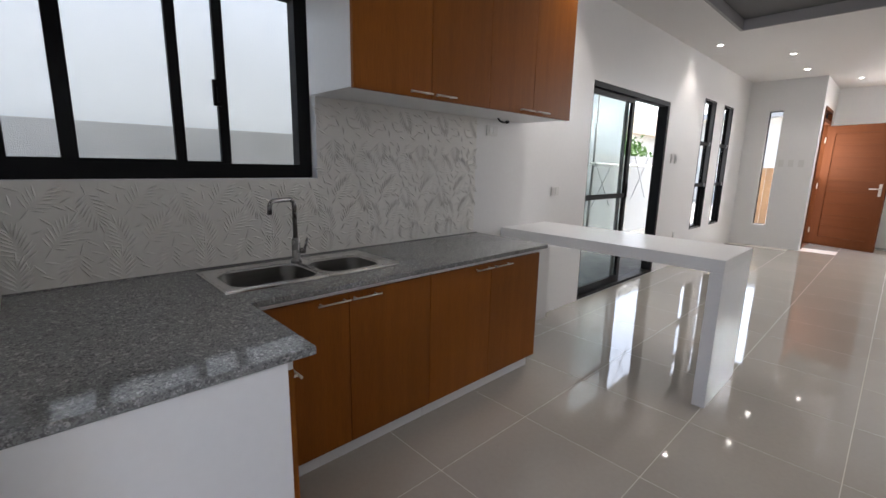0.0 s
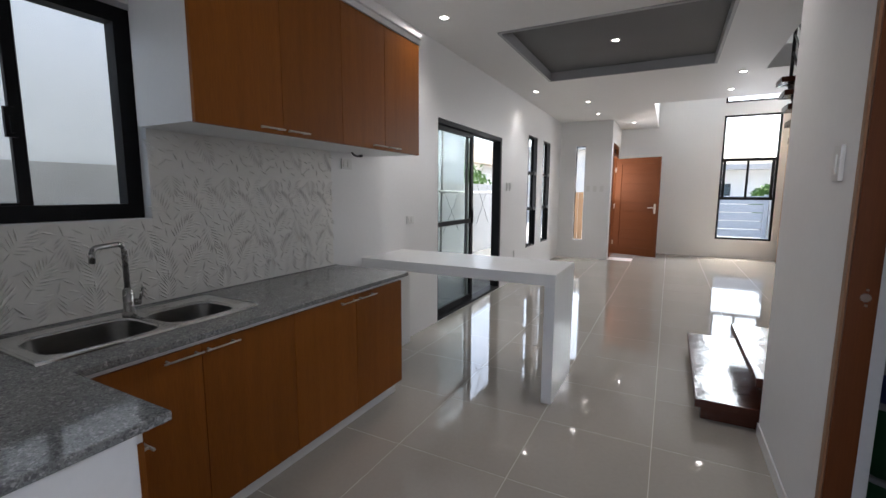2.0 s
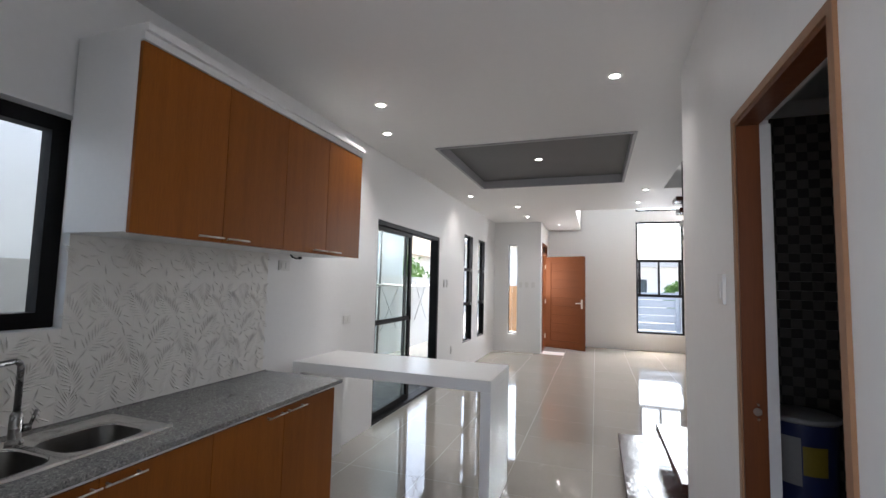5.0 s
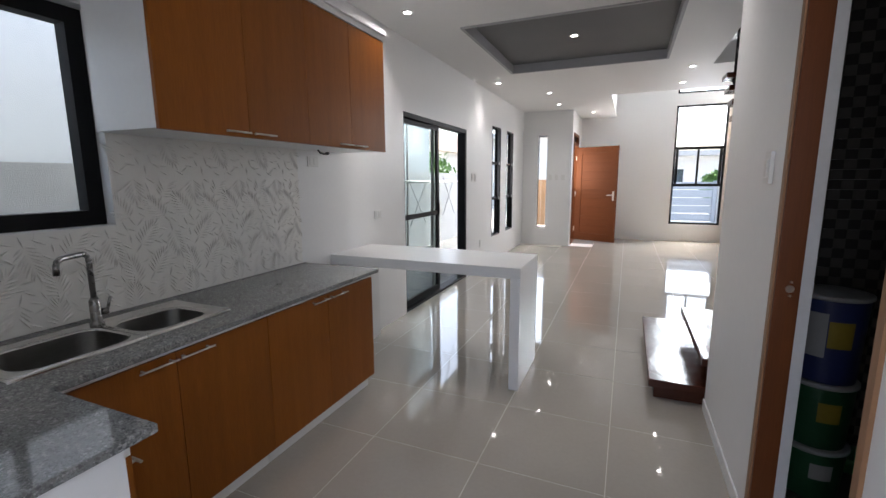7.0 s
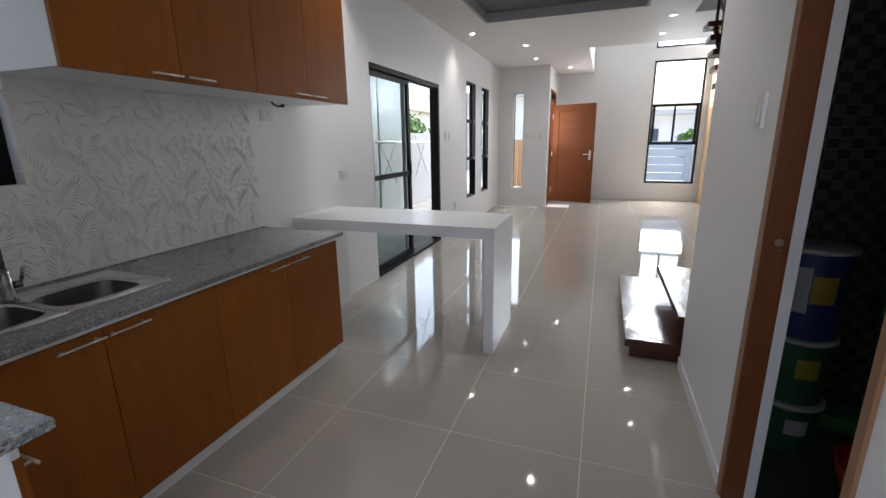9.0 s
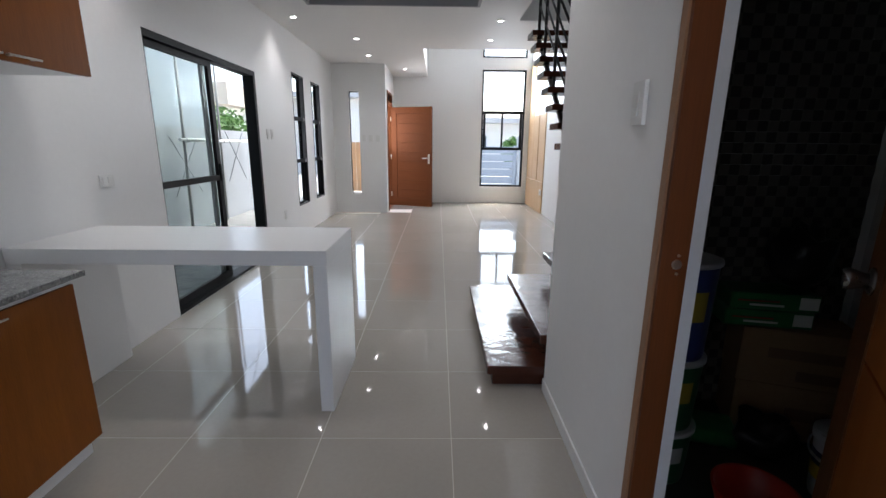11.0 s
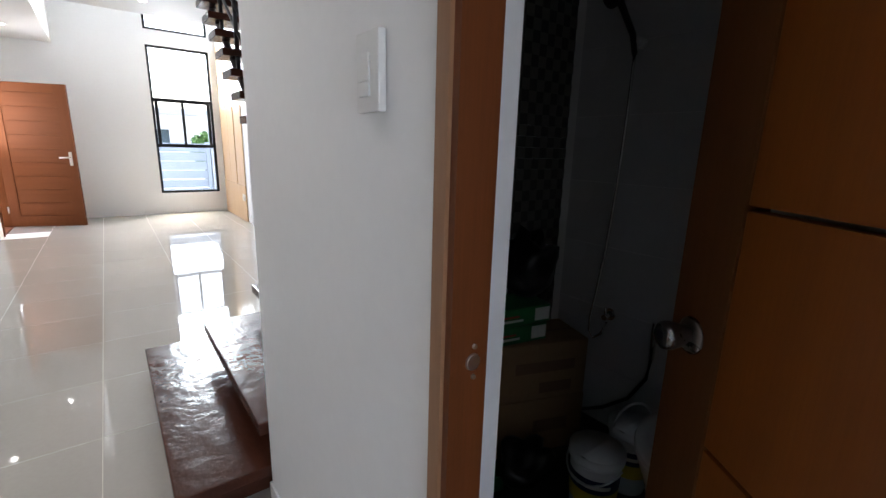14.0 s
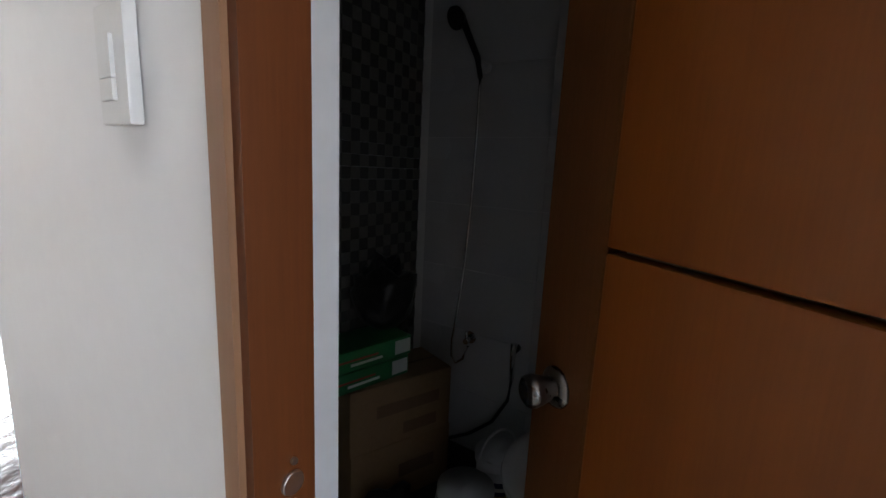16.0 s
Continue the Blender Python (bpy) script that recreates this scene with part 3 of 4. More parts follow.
# ---- kitchen ----
CT = 0.835
counter = empty("countertop", pose(0, 0, CT), "speckled grey granite L-shaped countertop on the base cabinets", "countertop")
SK = (0.105, 0.478, 0.515, 1.295)
bm = bmesh.new()
CX, CE, LY, LX = 0.615, 2.345, 0.552, 1.08
us = [0.012, SK[0] + 0.02, SK[1] - 0.02, CX, LX]
vs = [-0.058, SK[2] + 0.02, LY, SK[3] - 0.02, CE]
grid_solid(bm, us, vs, lambda i, j: not (i == 1 and j in (1, 2)) and not (i == 3 and j > 1), lambda u, v, w: (u, v, -0.024 + 0.024 * w))
top = part("stone_top", bm, GRANITE, counter)
bv = top.modifiers.new("edge", "BEVEL")
bv.width, bv.segments, bv.limit_method = 0.0035, 2, "ANGLE"
bm = bmesh.new()
box(bm, 0.012, 0.020, -0.058, CE, 0.0, 0.004, 0.001)
part("back_lip", bm, GRANITE, counter)


def rounded(cx, cy, hx, hy, r, z, n=6):
    pts = []
    for qx, qy, a0 in ((1, 1, 0), (-1, 1, 90), (-1, -1, 180), (1, -1, 270)):
        for k in range(n + 1):
            a = radians(a0 + 90 * k / n)
            pts.append((cx + qx * (hx - r) + r * math.cos(a), cy + qy * (hy - r) + r * math.sin(a), z))
    return pts


def loft(bm, loops, close=False):
    rows = [[bm.verts.new(p) for p in lp] for lp in loops]
    for a, b in zip(rows, rows[1:]):
        for k in range(len(a)):
            bm.faces.new((a[k], a[(k + 1) % len(a)], b[(k + 1) % len(a)], b[k])).smooth = True
    if close:
        bm.faces.new(rows[-1])


sink = empty("sink", pose(0, 0, CT), "stainless steel double-bowl sink set into the granite counter", "sink")
ym = 0.925
for nm, ya, yb, bx in (("bowl", SK[2], ym, (0.168, 0.447, SK[2] + 0.045, ym - 0.018)), ("bowl", ym, SK[3], (0.195, 0.442, ym + 0.018, SK[3] - 0.07))):
    bm = bmesh.new()
    cx, cy, hx, hy = (SK[0] + SK[1]) / 2, (ya + yb) / 2, (SK[1] - SK[0]) / 2, (yb - ya) / 2
    bcx, bcy, bhx, bhy = (bx[0] + bx[1]) / 2, (bx[2] + bx[3]) / 2, (bx[1] - bx[0]) / 2, (bx[3] - bx[2]) / 2
    loft(bm, [rounded(cx, cy, hx, hy, 0.004, 0.001), rounded(cx, cy, hx - 0.002, hy - 0.0005, 0.004, 0.010), rounded(cx, cy, hx - 0.006, hy - 0.003, 0.006, 0.0125), rounded(cx, cy, hx - 0.012, hy - 0.007, 0.008, 0.010), rounded(cx, cy, hx - 0.018, hy - 0.012, 0.008, 0.006),
              rounded(bcx, bcy, bhx + 0.012, bhy + 0.010, 0.08, 0.008), rounded(bcx, bcy, bhx + 0.005, bhy + 0.005, 0.078, 0.010), rounded(bcx, bcy, bhx, bhy, 0.075, 0.002)])
    part("rim", bm, RIM_GLINT_STEEL, sink, "polished steel rim, coloured bright for its glint")
    bm = bmesh.new()
    loft(bm, [rounded(bcx, bcy, bhx, bhy, 0.075, 0.0019), rounded(bcx, bcy, bhx - 0.008, bhy - 0.008, 0.07, -0.10), rounded(bcx, bcy, bhx - 0.03, bhy - 0.03, 0.05, -0.150), rounded(bcx, bcy, bhx - 0.07, bhy - 0.07, 0.03, -0.158)], True)
    b = part(nm, bm, BOWL_SHADE_STEEL, sink)
    bm = bmesh.new()
    tube(bm, [(bcx, bcy, -0.1575), (bcx, bcy, -0.152)], 0.035, 20)
    part("drain", bm, CHROME, b, "round chrome drain")
fau = empty("faucet", pose(0.148, 0.934, CT + 0.007), "brushed steel gooseneck kitchen faucet behind the sink", "faucet")
bm = bmesh.new()
turned(bm, [(0.026, 0), (0.026, 0.008), (0.020, 0.012), (0.019, 0.10), (0.012, 0.115)])
part("faucet_body", bm, STEEL, fau)
bm = bmesh.new()
HX, HY, HZ = 0.42, -0.907, 0.295
arc = [(0, 0, 0.10), (0, 0, HZ - 0.03)] + [(HX * 0.03 * (1 - math.cos(radians(a))), HY * 0.03 * (1 - math.cos(radians(a))), HZ - 0.03 + 0.03 * math.sin(radians(a))) for a in range(18, 91, 18)]
arc += [(HX * 0.125, HY * 0.125, HZ)] + [(HX * (0.125 + 0.028 * math.sin(radians(a))), HY * (0.125 + 0.028 * math.sin(radians(a))), HZ - 0.028 + 0.028 * math.cos(radians(a))) for a in range(18, 91, 18)] + [(HX * 0.156, HY * 0.156, HZ - 0.058)]
tube(bm, arc, 0.0105, 14)
part("spout", bm, STEEL, fau)
bm = bmesh.new()
tube(bm, [(0, 0.016, 0.05), (0.012, 0.042, 0.05)], 0.014, 14)
tube(bm, [(0.010, 0.036, 0.05), (0.02, 0.05, 0.11)], 0.006, 10)
part("lever", bm, STEEL, fau)


def cabinet(name, m, w, d, h, doors, label, plinth=0.092, group="", side_white=True, door_h=None, handle_z=None, handles=(), low=0.0):
    """Local x along the front, y towards the front, z up. doors: (x0, x1); handles: (x0, x1)."""
    c = empty(name, m, label, "cabinet", group)
    bm = bmesh.new()
    box(bm, 0.002, w - 0.002, 0.0, d - 0.022, plinth, h - low)
    if low:
        box(bm, 0.002, w - 0.002, d - 0.045, d - 0.022, h - low, h)
    part("body", bm, CAB_WHITE, c, "white carcass")
    if plinth:
        bm = bmesh.new()
        box(bm, 0.003, w - 0.003, 0.0, d - 0.055, 0.0, plinth - 0.001)
        part("plinth", bm, CAB_WHITE, c, "white plinth")
    z0, z1 = door_h
    bm = bmesh.new()
    box(bm, 0.001, w - 0.001, d - 0.0215, d - 0.003, z1 + 0.003, h - 0.001, 0.001)
    part("top_rail", bm, CAB_WHITE, c, "white rail under the worktop")
    for k, (a, b) in enumerate(doors):
        bm = bmesh.new()
        box(bm, a + 0.0015, b - 0.0015, d - 0.020, d, z0, z1, 0.0015)
        dr = part("door", bm, VENEER, c)
        if k < len(handles):
            ha, hb = handles[k]
            bm = bmesh.new()
            tube(bm, [(ha, d + 0.026, handle_z), (hb, d + 0.026, handle_z)], 0.0038, 10)
            for q in (ha + 0.02, hb - 0.02):
                tube(bm, [(q, d - 0.001, handle_z), (q, d + 0.024, handle_z)], 0.004, 8)
            part("handle", bm, NICKEL, dr, "satin nickel bar handle")
    return c


# fronts face +x: local x runs along -y after the turn
def front_x(y_end, x0, z0):
    return pose(x0, y_end, z0, 0, 0, -90)


BF = 0.562
cabinet("base_cabinet", front_x(1.42, 0.02, 0), 1.42 - 0.565, BF - 0.02, CT - 0.026, [(0.0, 1.42 - 0.964), (1.42 - 0.964, 0.853)], "orange wood-veneer base cabinet under the sink", group="base cabinets",
        door_h=(0.094, 0.777), handle_z=0.754, handles=[(0.307, 0.452), (0.461, 0.607)], low=0.2)
cabinet("base_cabinet", front_x(2.34, 0.02, 0), 2.34 - 1.42, BF - 0.02, CT - 0.026, [(0.0, 2.34 - 1.875), (2.34 - 1.875, 0.92)], "orange wood-veneer base cabinet beside the white bar", group="base cabinets",
        door_h=(0.094, 0.777), handle_z=0.754, handles=[(0.303, 0.456), (0.470, 0.610)])
# end unit of the L, its door facing +y and its white end towards the room
end = cabinet("base_cabinet", pose(1.06, -0.057, 0, 0, 0, 0) @ Matrix.Rotation(0, 4, "Z") @ pose(-0.48, 0, 0), 0.48, 0.555, CT - 0.026, [(0.0, 0.478)], "base cabinet with a white end panel under the counter", group="base cabinets",
              door_h=(0.094, 0.777), handle_z=0.74, handles=[(0.33, 0.465)])
bm = bmesh.new()
box(bm, 0.4785, 0.492, 0.0, 0.533, 0.0, CT - 0.027, 0.001)
part("end_panel", bm, CAB_WHITE, end, "white end panel")

# wall cabinets
UB, UT, UX = 1.624, 2.395, 0.412
for ya, yb, seam, lab in ((1.097, 1.975, 1.542, "orange wood-veneer wall cabinet with a white side"), (1.975, 2.825, 2.392, "orange wood-veneer wall cabinet beside the white wall")):
    c = empty("wall_cabinet", front_x(yb, 0.0, UB), lab, "cabinet", "wall cabinets")
    w = yb - ya
    bm = bmesh.new()
    box(bm, 0.0012, w - 0.0012, 0.014, UX - 0.021, 0.0, UT + 0.075 - UB)
    part("body", bm, CAB_WHITE, c, "white carcass")
    sm = yb - seam
    for k, (a, b) in enumerate(((0.0, sm), (sm, w))):
        bm = bmesh.new()
        box(bm, a + 0.0015, b - 0.0015, UX - 0.020, UX, -0.004, UT - UB, 0.0015)
        dr = part("door", bm, VENEER, c)
        ha, hb = (sm - 0.15, sm - 0.012) if k == 0 else (sm + 0.012, sm + 0.15)
        bm = bmesh.new()
        tube(bm, [(ha, UX + 0.026, 0.016), (hb, UX + 0.026, 0.016)], 0.0045, 10)
        for q in (ha + 0.02, hb - 0.02):
            tube(bm, [(q, UX - 0.001, 0.016), (q, UX + 0.024, 0.016)], 0.004, 8)
        part("handle", bm, NICKEL, dr, "satin nickel bar handle")
    bm = bmesh.new()
    box(bm, 0.0005, w - 0.0005, UX - 0.0205, UX + 0.004, UT - UB + 0.006, UT - UB + 0.04, 0.002)
    box(bm, 0.0005, w - 0.0005, UX - 0.0205, UX + 0.022, UT - UB + 0.0405, UT - UB + 0.075, 0.003)
    part("cornice", bm, CAB_WHITE, c, "white cornice strip")
# cable end under the wall cabinet
bm = bmesh.new()
tube(bm, [(0.10, 2.43, UB), (0.11, 2.44, UB - 0.02), (0.12, 2.47, UB - 0.028), (0.12, 2.50, UB - 0.022)], 0.006, 8)
tube(bm, [(0.12, 2.495, UB - 0.023), (0.12, 2.52, UB - 0.02)], 0.010, 8)
thing("cable", bm, BLACKRUB, "short loose black cable hanging under the wall cabinet", "cable")

# white bar
bar = empty("bar_counter", pose(0, 2.64, 0), "white solid waterfall bar counter against the wall", "bar counter")
for nm, b in (("top", (0.002, 1.497, 0.0, 0.59, 0.772, 0.845)), ("leg", (1.430, 1.496, 0.001, 0.589, 0.0, 0.7715)), ("leg", (0.002, 0.075, 0.001, 0.589, 0.0, 0.7715))):
    bm = bmesh.new()
    box(bm, *b, 0.004)
    part(nm, bm, BAR_STONE, bar)


# outlets and switches; local x along the wall, y out of the wall
def wall_plate(name, m, w, h, label, category, slots=(), rockers=(), group="", deep=0.009):
    p = empty(name, m, label, category, group)
    bm = bmesh.new()
    box(bm, -w / 2, w / 2, 0.0, deep, -h / 2, h / 2, 0.003)
    part("plate", bm, PLASTIC, p)
    for x, z, a, b in rockers:
        bm = bmesh.new()
        box(bm, x - a / 2, x + a / 2, deep - 0.0005, deep + 0.0045, z - b / 2, z + b / 2, 0.0015)
        part("rocker", bm, PLASTIC, p)
    for x, z, a, b in slots:
        bm = bmesh.new()
        box(bm, x - a / 2, x + a / 2, 0.0086, 0.0132, z - b / 2, z + b / 2)
        part("slot", bm, PLASTIC_DK, p, "dark socket slot")
    return p


SL = [(sx + dx, 0.0, 0.004, 0.016) for sx in (-0.022, 0.022) for dx in (-0.006, 0.006)]
for y, z in ((2.485, 1.547), (3.35, 1.099)):
    wall_plate("wall_outlet", front_x(y, 0.001, z), 0.115, 0.072, "white double wall outlet on the white wall", "outlet", SL, [(-0.022, 0, 0.036, 0.044), (0.022, 0, 0.036, 0.044)], "wall outlets")
wall_plate("wall_outlet", front_x(6.385, 0.001, 0.41), 0.072, 0.115, "white wall outlet low on the white wall", "outlet", [(dx, 0, 0.004, 0.016) for dx in (-0.006, 0.006)], [(0, 0, 0.036, 0.044)], "wall outlets")
for y in (5.99, 6.12):
    wall_plate("light_switch", front_x(y, 0.001, 1.435), 0.072, 0.115, "white light switch between the glass door and windows", "switch", [], [(0, 0, 0.03, 0.06)], "light switches")
for x in (0.585, 0.715, 0.85):
    wall_plate("light_switch", pose(x, 9.329, 1.438, 0, 0, 180), 0.072, 0.115, "white light switch beside the slit window", "switch", [], [(0, 0, 0.03, 0.06)], "light switches")
wall_plate("light_switch", pose(XR - 0.001, 2.005, 1.456, 0, 0, 90), 0.076, 0.124, "white light switch with a pilot light beside the bathroom door", "switch", [], [(0.006, 0.008, 0.034, 0.044), (0.006, -0.026, 0.034, 0.023)], "light switches", 0.014)

# downlights
dl = None
for k, (x, y, z) in enumerate(((2.233, 2.795, H), (0.576, 2.788, H), (0.329, 3.38, H), (0.285, 6.33, H), (0.84, 7.38, H), (0.83, 8.57, H), (2.76, 6.377, H), (2.75, 7.36, H), (1.345, 9.87, H), (1.50, 4.88, H + 0.095))):
    d = empty("downlight", pose(x, y, z), "round white recessed downlight in the ceiling" if z == H else "round white downlight in the grey ceiling tray", "downlight", "ceiling downlights")
    bm = bmesh.new()
    loft(bm, [[(r * math.cos(a * math.tau / 28), r * math.sin(a * math.tau / 28), zz) for a in range(28)] for r, zz in ((0.050, 0.0), (0.049, -0.005), (0.034, -0.006), (0.029, -0.001))])
    part("ring", bm, PLASTIC, d, "white trim ring")
    bm = bmesh.new()
    tube(bm, [(0, 0, -0.0005), (0, 0, -0.003)], 0.030, 24)
    part("lens", bm, LAMP, d, "lit lens")
    lamp = new("downlight_beam", bpy.data.lights.new("downlight_beam", "SPOT"))
    lamp.data.energy, lamp.data.spot_size, lamp.data.spot_blend, lamp.data.shadow_soft_size = 2.2, radians(115), 1.0, 0.026
    lamp.data.color = (1.0, 0.96, 0.92)
    lamp.matrix_basis = pose(0, 0, -0.012)
    lamp.parent = d

# ---- stair ----
st = empty("staircase", pose(2.3, 2.9, 0), "dark varnished wooden stair with open treads and steel railing", "staircase")
O = Vector((2.3, 2.9, 0))


def tread(b, name="tread"):
    bm = bmesh.new()
    box(bm, *b, 0.006)
    for v in bm.verts:
        v.co -= O
    part(name, bm, TREAD, st)


tread((2.30, 2.70 + 0.28, 2.862, 4.27, 0.085, 0.135))
tread((2.335, 3.0, 2.905, 4.18, 0.0, 0.084), "base_block")
tread((2.585, 3.25, 2.862, 4.03, 0.272, 0.322))
tread((2.66, 3.2, 2.915, 3.45, 0.136, 0.271), "riser_block")
tread((2.86, 3.4, 2.862, 4.03, 0.455, 0.505))
tread((2.93, 3.35, 2.915, 3.45, 0.323, 0.454), "riser_block")
tread((3.07, 4.098, 2.862, 3.85, 0.64, 0.69), "landing")
for k in range(11):
    y, z = 3.75 + 0.222 * k, 0.82 + 0.178 * k
    tread((3.07, 4.098, y, y + 0.29, z - 0.055, z))
run = Vector((0, 0.222, 0.178))
a0 = Vector((3.19, 3.80, 0.76))
bm = bmesh.new()
tube(bm, [a0 + run * -0.3 - O + Vector((0, 0, -0.12)), a0 + run * 11 - O + Vector((0, 0, -0.12))], 0.03, 4)
part("stringer", bm, DARKSTEEL, st, "dark steel stringer")
for hgt in (0.22, 0.40, 0.58, 0.76, 0.92):
    bm = bmesh.new()
    tube(bm, [a0 + run * 4.3 - O + Vector((0.0, 0, hgt)), a0 + run * 11 - O + Vector((0.0, 0, hgt))], 0.012 if hgt < 0.9 else 0.022, 8)
    part("rail", bm, DARKSTEEL, st, "dark steel rail")
for k in (4.8, 7.0, 9.2, 10.8):
    p = a0 + run * k - O
    bm = bmesh.new()
    tube(bm, [p + Vector((0, 0, -0.12)), p + Vector((0, 0, 0.93))], 0.018, 6)
    part("post", bm, DARKSTEEL, st, "dark steel post")

# ---- oak panelling on the east wall ----
pn = empty("wall_panelling", pose(4.1, 9.0, 0), "pale oak accent panelling on the side wall", "wall panelling")
for ya, yb, za, zb, t in ((0.30, 1.90, 0.0, 0.62, 0.022), (0.30, 0.82, 0.626, 1.95, 0.016), (0.86, 1.30, 0.626, 1.95, 0.022), (1.34, 1.90, 0.626, 1.95, 0.016), (1.42, 1.88, 1.956, 3.05, 0.016)):
    bm = bmesh.new()
    box(bm, -t, -0.001, ya, yb, za, zb, 0.002)
    part("panel", bm, PALEWOOD, pn)
for y in (9.36, 9.46):
    wall_plate("wall_outlet", pose(4.1 - 0.023, y, 0.415, 0, 0, 90), 0.072, 0.115, "white wall outlet on the oak panelling", "outlet", [(dx, 0, 0.004, 0.016) for dx in (-0.006, 0.006)], [(0, 0, 0.036, 0.044)], "wall outlets")

# ---- bathroom ----
bm = bmesh.new()
box(bm, XR + 0.105, 4.1, -0.1, 2.75, -0.003, 0.006)
structure("floor_bath", bm, BATHFLOOR, "dark bathroom floor", "floor")
# white tiles that line the door wall inside
bm = bmesh.new()
box(bm, XR + 0.071, XR + 0.106, 1.784, 1.7995, 0.006, 2.065)
structure("wall_lining", bm, TILE_W, "white tiled reveal inside the bathroom doorway", "wall")
BX = 4.1
toilet = empty("toilet", pose(3.92, 1.80, 0.006), "white ceramic toilet against the bathroom wall", "toilet")
bm = bmesh.new()
box(bm, 0.0, 0.172, -0.19, 0.19, 0.36, 0.665, 0.025)
part("tank", bm, CERAMIC, toilet)
bm = bmesh.new()
box(bm, -0.012, 0.172, -0.2, 0.2, 0.666, 0.698, 0.012)
part("tank_lid", bm, CERAMIC, toilet)
bm = bmesh.new()
loft(bm, [[(-0.22 + sx * math.cos(a * math.tau / 32) * (1.0 if math.cos(a * math.tau / 32) < 0 else 0.9), sy * math.sin(a * math.tau / 32), z) for a in range(32)]
          for sx, sy, z in ((0.13, 0.10, 0.0), (0.14, 0.10, 0.1), (0.20, 0.15, 0.28), (0.235, 0.18, 0.37), (0.235, 0.18, 0.385), (0.15, 0.11, 0.386))], True)
box(bm, -0.16, 0.12, -0.1, 0.1, 0.0, 0.359, 0.02)
part("bowl", bm, CERAMIC, toilet)
bm = bmesh.new()
loft(bm, [[(-0.22 + sx * math.cos(a * math.tau / 32), sy * math.sin(a * math.tau / 32), z) for a in range(32)] for sx, sy, z in ((0.235, 0.182, 0.388), (0.24, 0.186, 0.395), (0.235, 0.18, 0.412), (0.2, 0.15, 0.418))], True)
part("seat_lid", bm, CERAMIC, toilet)


def bucket(x, y, h, r, label, handle_up):
    b = empty("paint_bucket", pose(x, y, 0.006), label, "bucket", "paint buckets")
    bm = bmesh.new()
    turned(bm, [(r * 0.82, 0), (r * 0.84, 0.01), (r * 0.97, h - 0.03), (r * 0.97, h - 0.001)], sides=32)
    part("pail", bm, BUCKET, b)
    bm = bmesh.new()
    turned(bm, [(r * 1.03, h - 0.028), (r * 1.05, h - 0.02), (r * 1.05, h + 0.008), (r * 1.0, h + 0.012), (r * 0.95, h + 0.006), (r * 0.05, h + 0.006)], sides=32)
    part("lid", bm, BUCKET, b)
    for za, zb, mt, nm in ((0.30, 0.52, YELLOW, "yellow label band"), (0.52, 0.74, NAVY, "navy label band"), (0.60, 0.66, WHITEPK, "white print bar")):
        bm = bmesh.new()
        k = 0.0035 if mt is WHITEPK else 0.002
        a0, a1 = (150, 250) if mt is WHITEPK else (110, 290)
        ang = [radians(a0 + (a1 - a0) * q / 16) for q in range(17)]
        rows = [[bm.verts.new(((r * (0.84 + 0.13 * f) + k + e) * math.cos(a), (r * (0.84 + 0.13 * f) + k + e) * math.sin(a), f * h)) for a in ang] for f, e in ((za, 0), (zb, 0))]
        for q in range(16):
            bm.faces.new((rows[0][q], rows[0][q + 1], rows[1][q + 1], rows[1][q])).smooth = True
        part("label_band", bm, mt, b, nm)
    bm = bmesh.new()
    hz = h + (0.11 if handle_up else 0.0)
    if handle_up:
        tube(bm, [(r * 1.04 * math.cos(radians(a)) * 0.9, r * 1.04 * math.cos(radians(a)) * -0.42, h - 0.01 + 0.11 * math.sin(radians(a))) for a in range(0, 181, 15)], 0.005, 8)
    else:
        tube(bm, [(-r * 1.08 * math.sin(radians(a)), r * 1.08 * math.cos(radians(a)), h - 0.03 - 0.06 * math.sin(radians(a))) for a in range(0, 181, 15)], 0.004, 8)
    part("handle", bm, BUCKET, b)


bucket(3.575, 2.085, 0.265, 0.096, "white paint bucket with a yellow and navy label", False)
bucket(3.81, 2.08, 0.27, 0.088, "white paint bucket with its handle raised", True)


def carton(m, w, d, h, label, bars):
    c = empty("cardboard_box", m, label, "box", "stacked cardboard boxes")
    bm = bmesh.new()
    box(bm, -w / 2, w / 2, -d / 2, d / 2, 0, h, 0.004)
    part("box_body", bm, CARD, c)
    bm = bmesh.new()
    box(bm, -w / 2 + 0.004, w / 2 - 0.004, -0.001 - 0.004, 0.005, h, h + 0.0015)
    part("flap_seam", bm, CARD_PRINT, c)
    for x0, x1, z0, z1 in bars:
        bm = bmesh.new()
        box(bm, x0, x1, -d / 2 - 0.0012, -d / 2 + 0.001, z0, z1)
        part("print_bar", bm, CARD_PRINT, c, "faded printing")


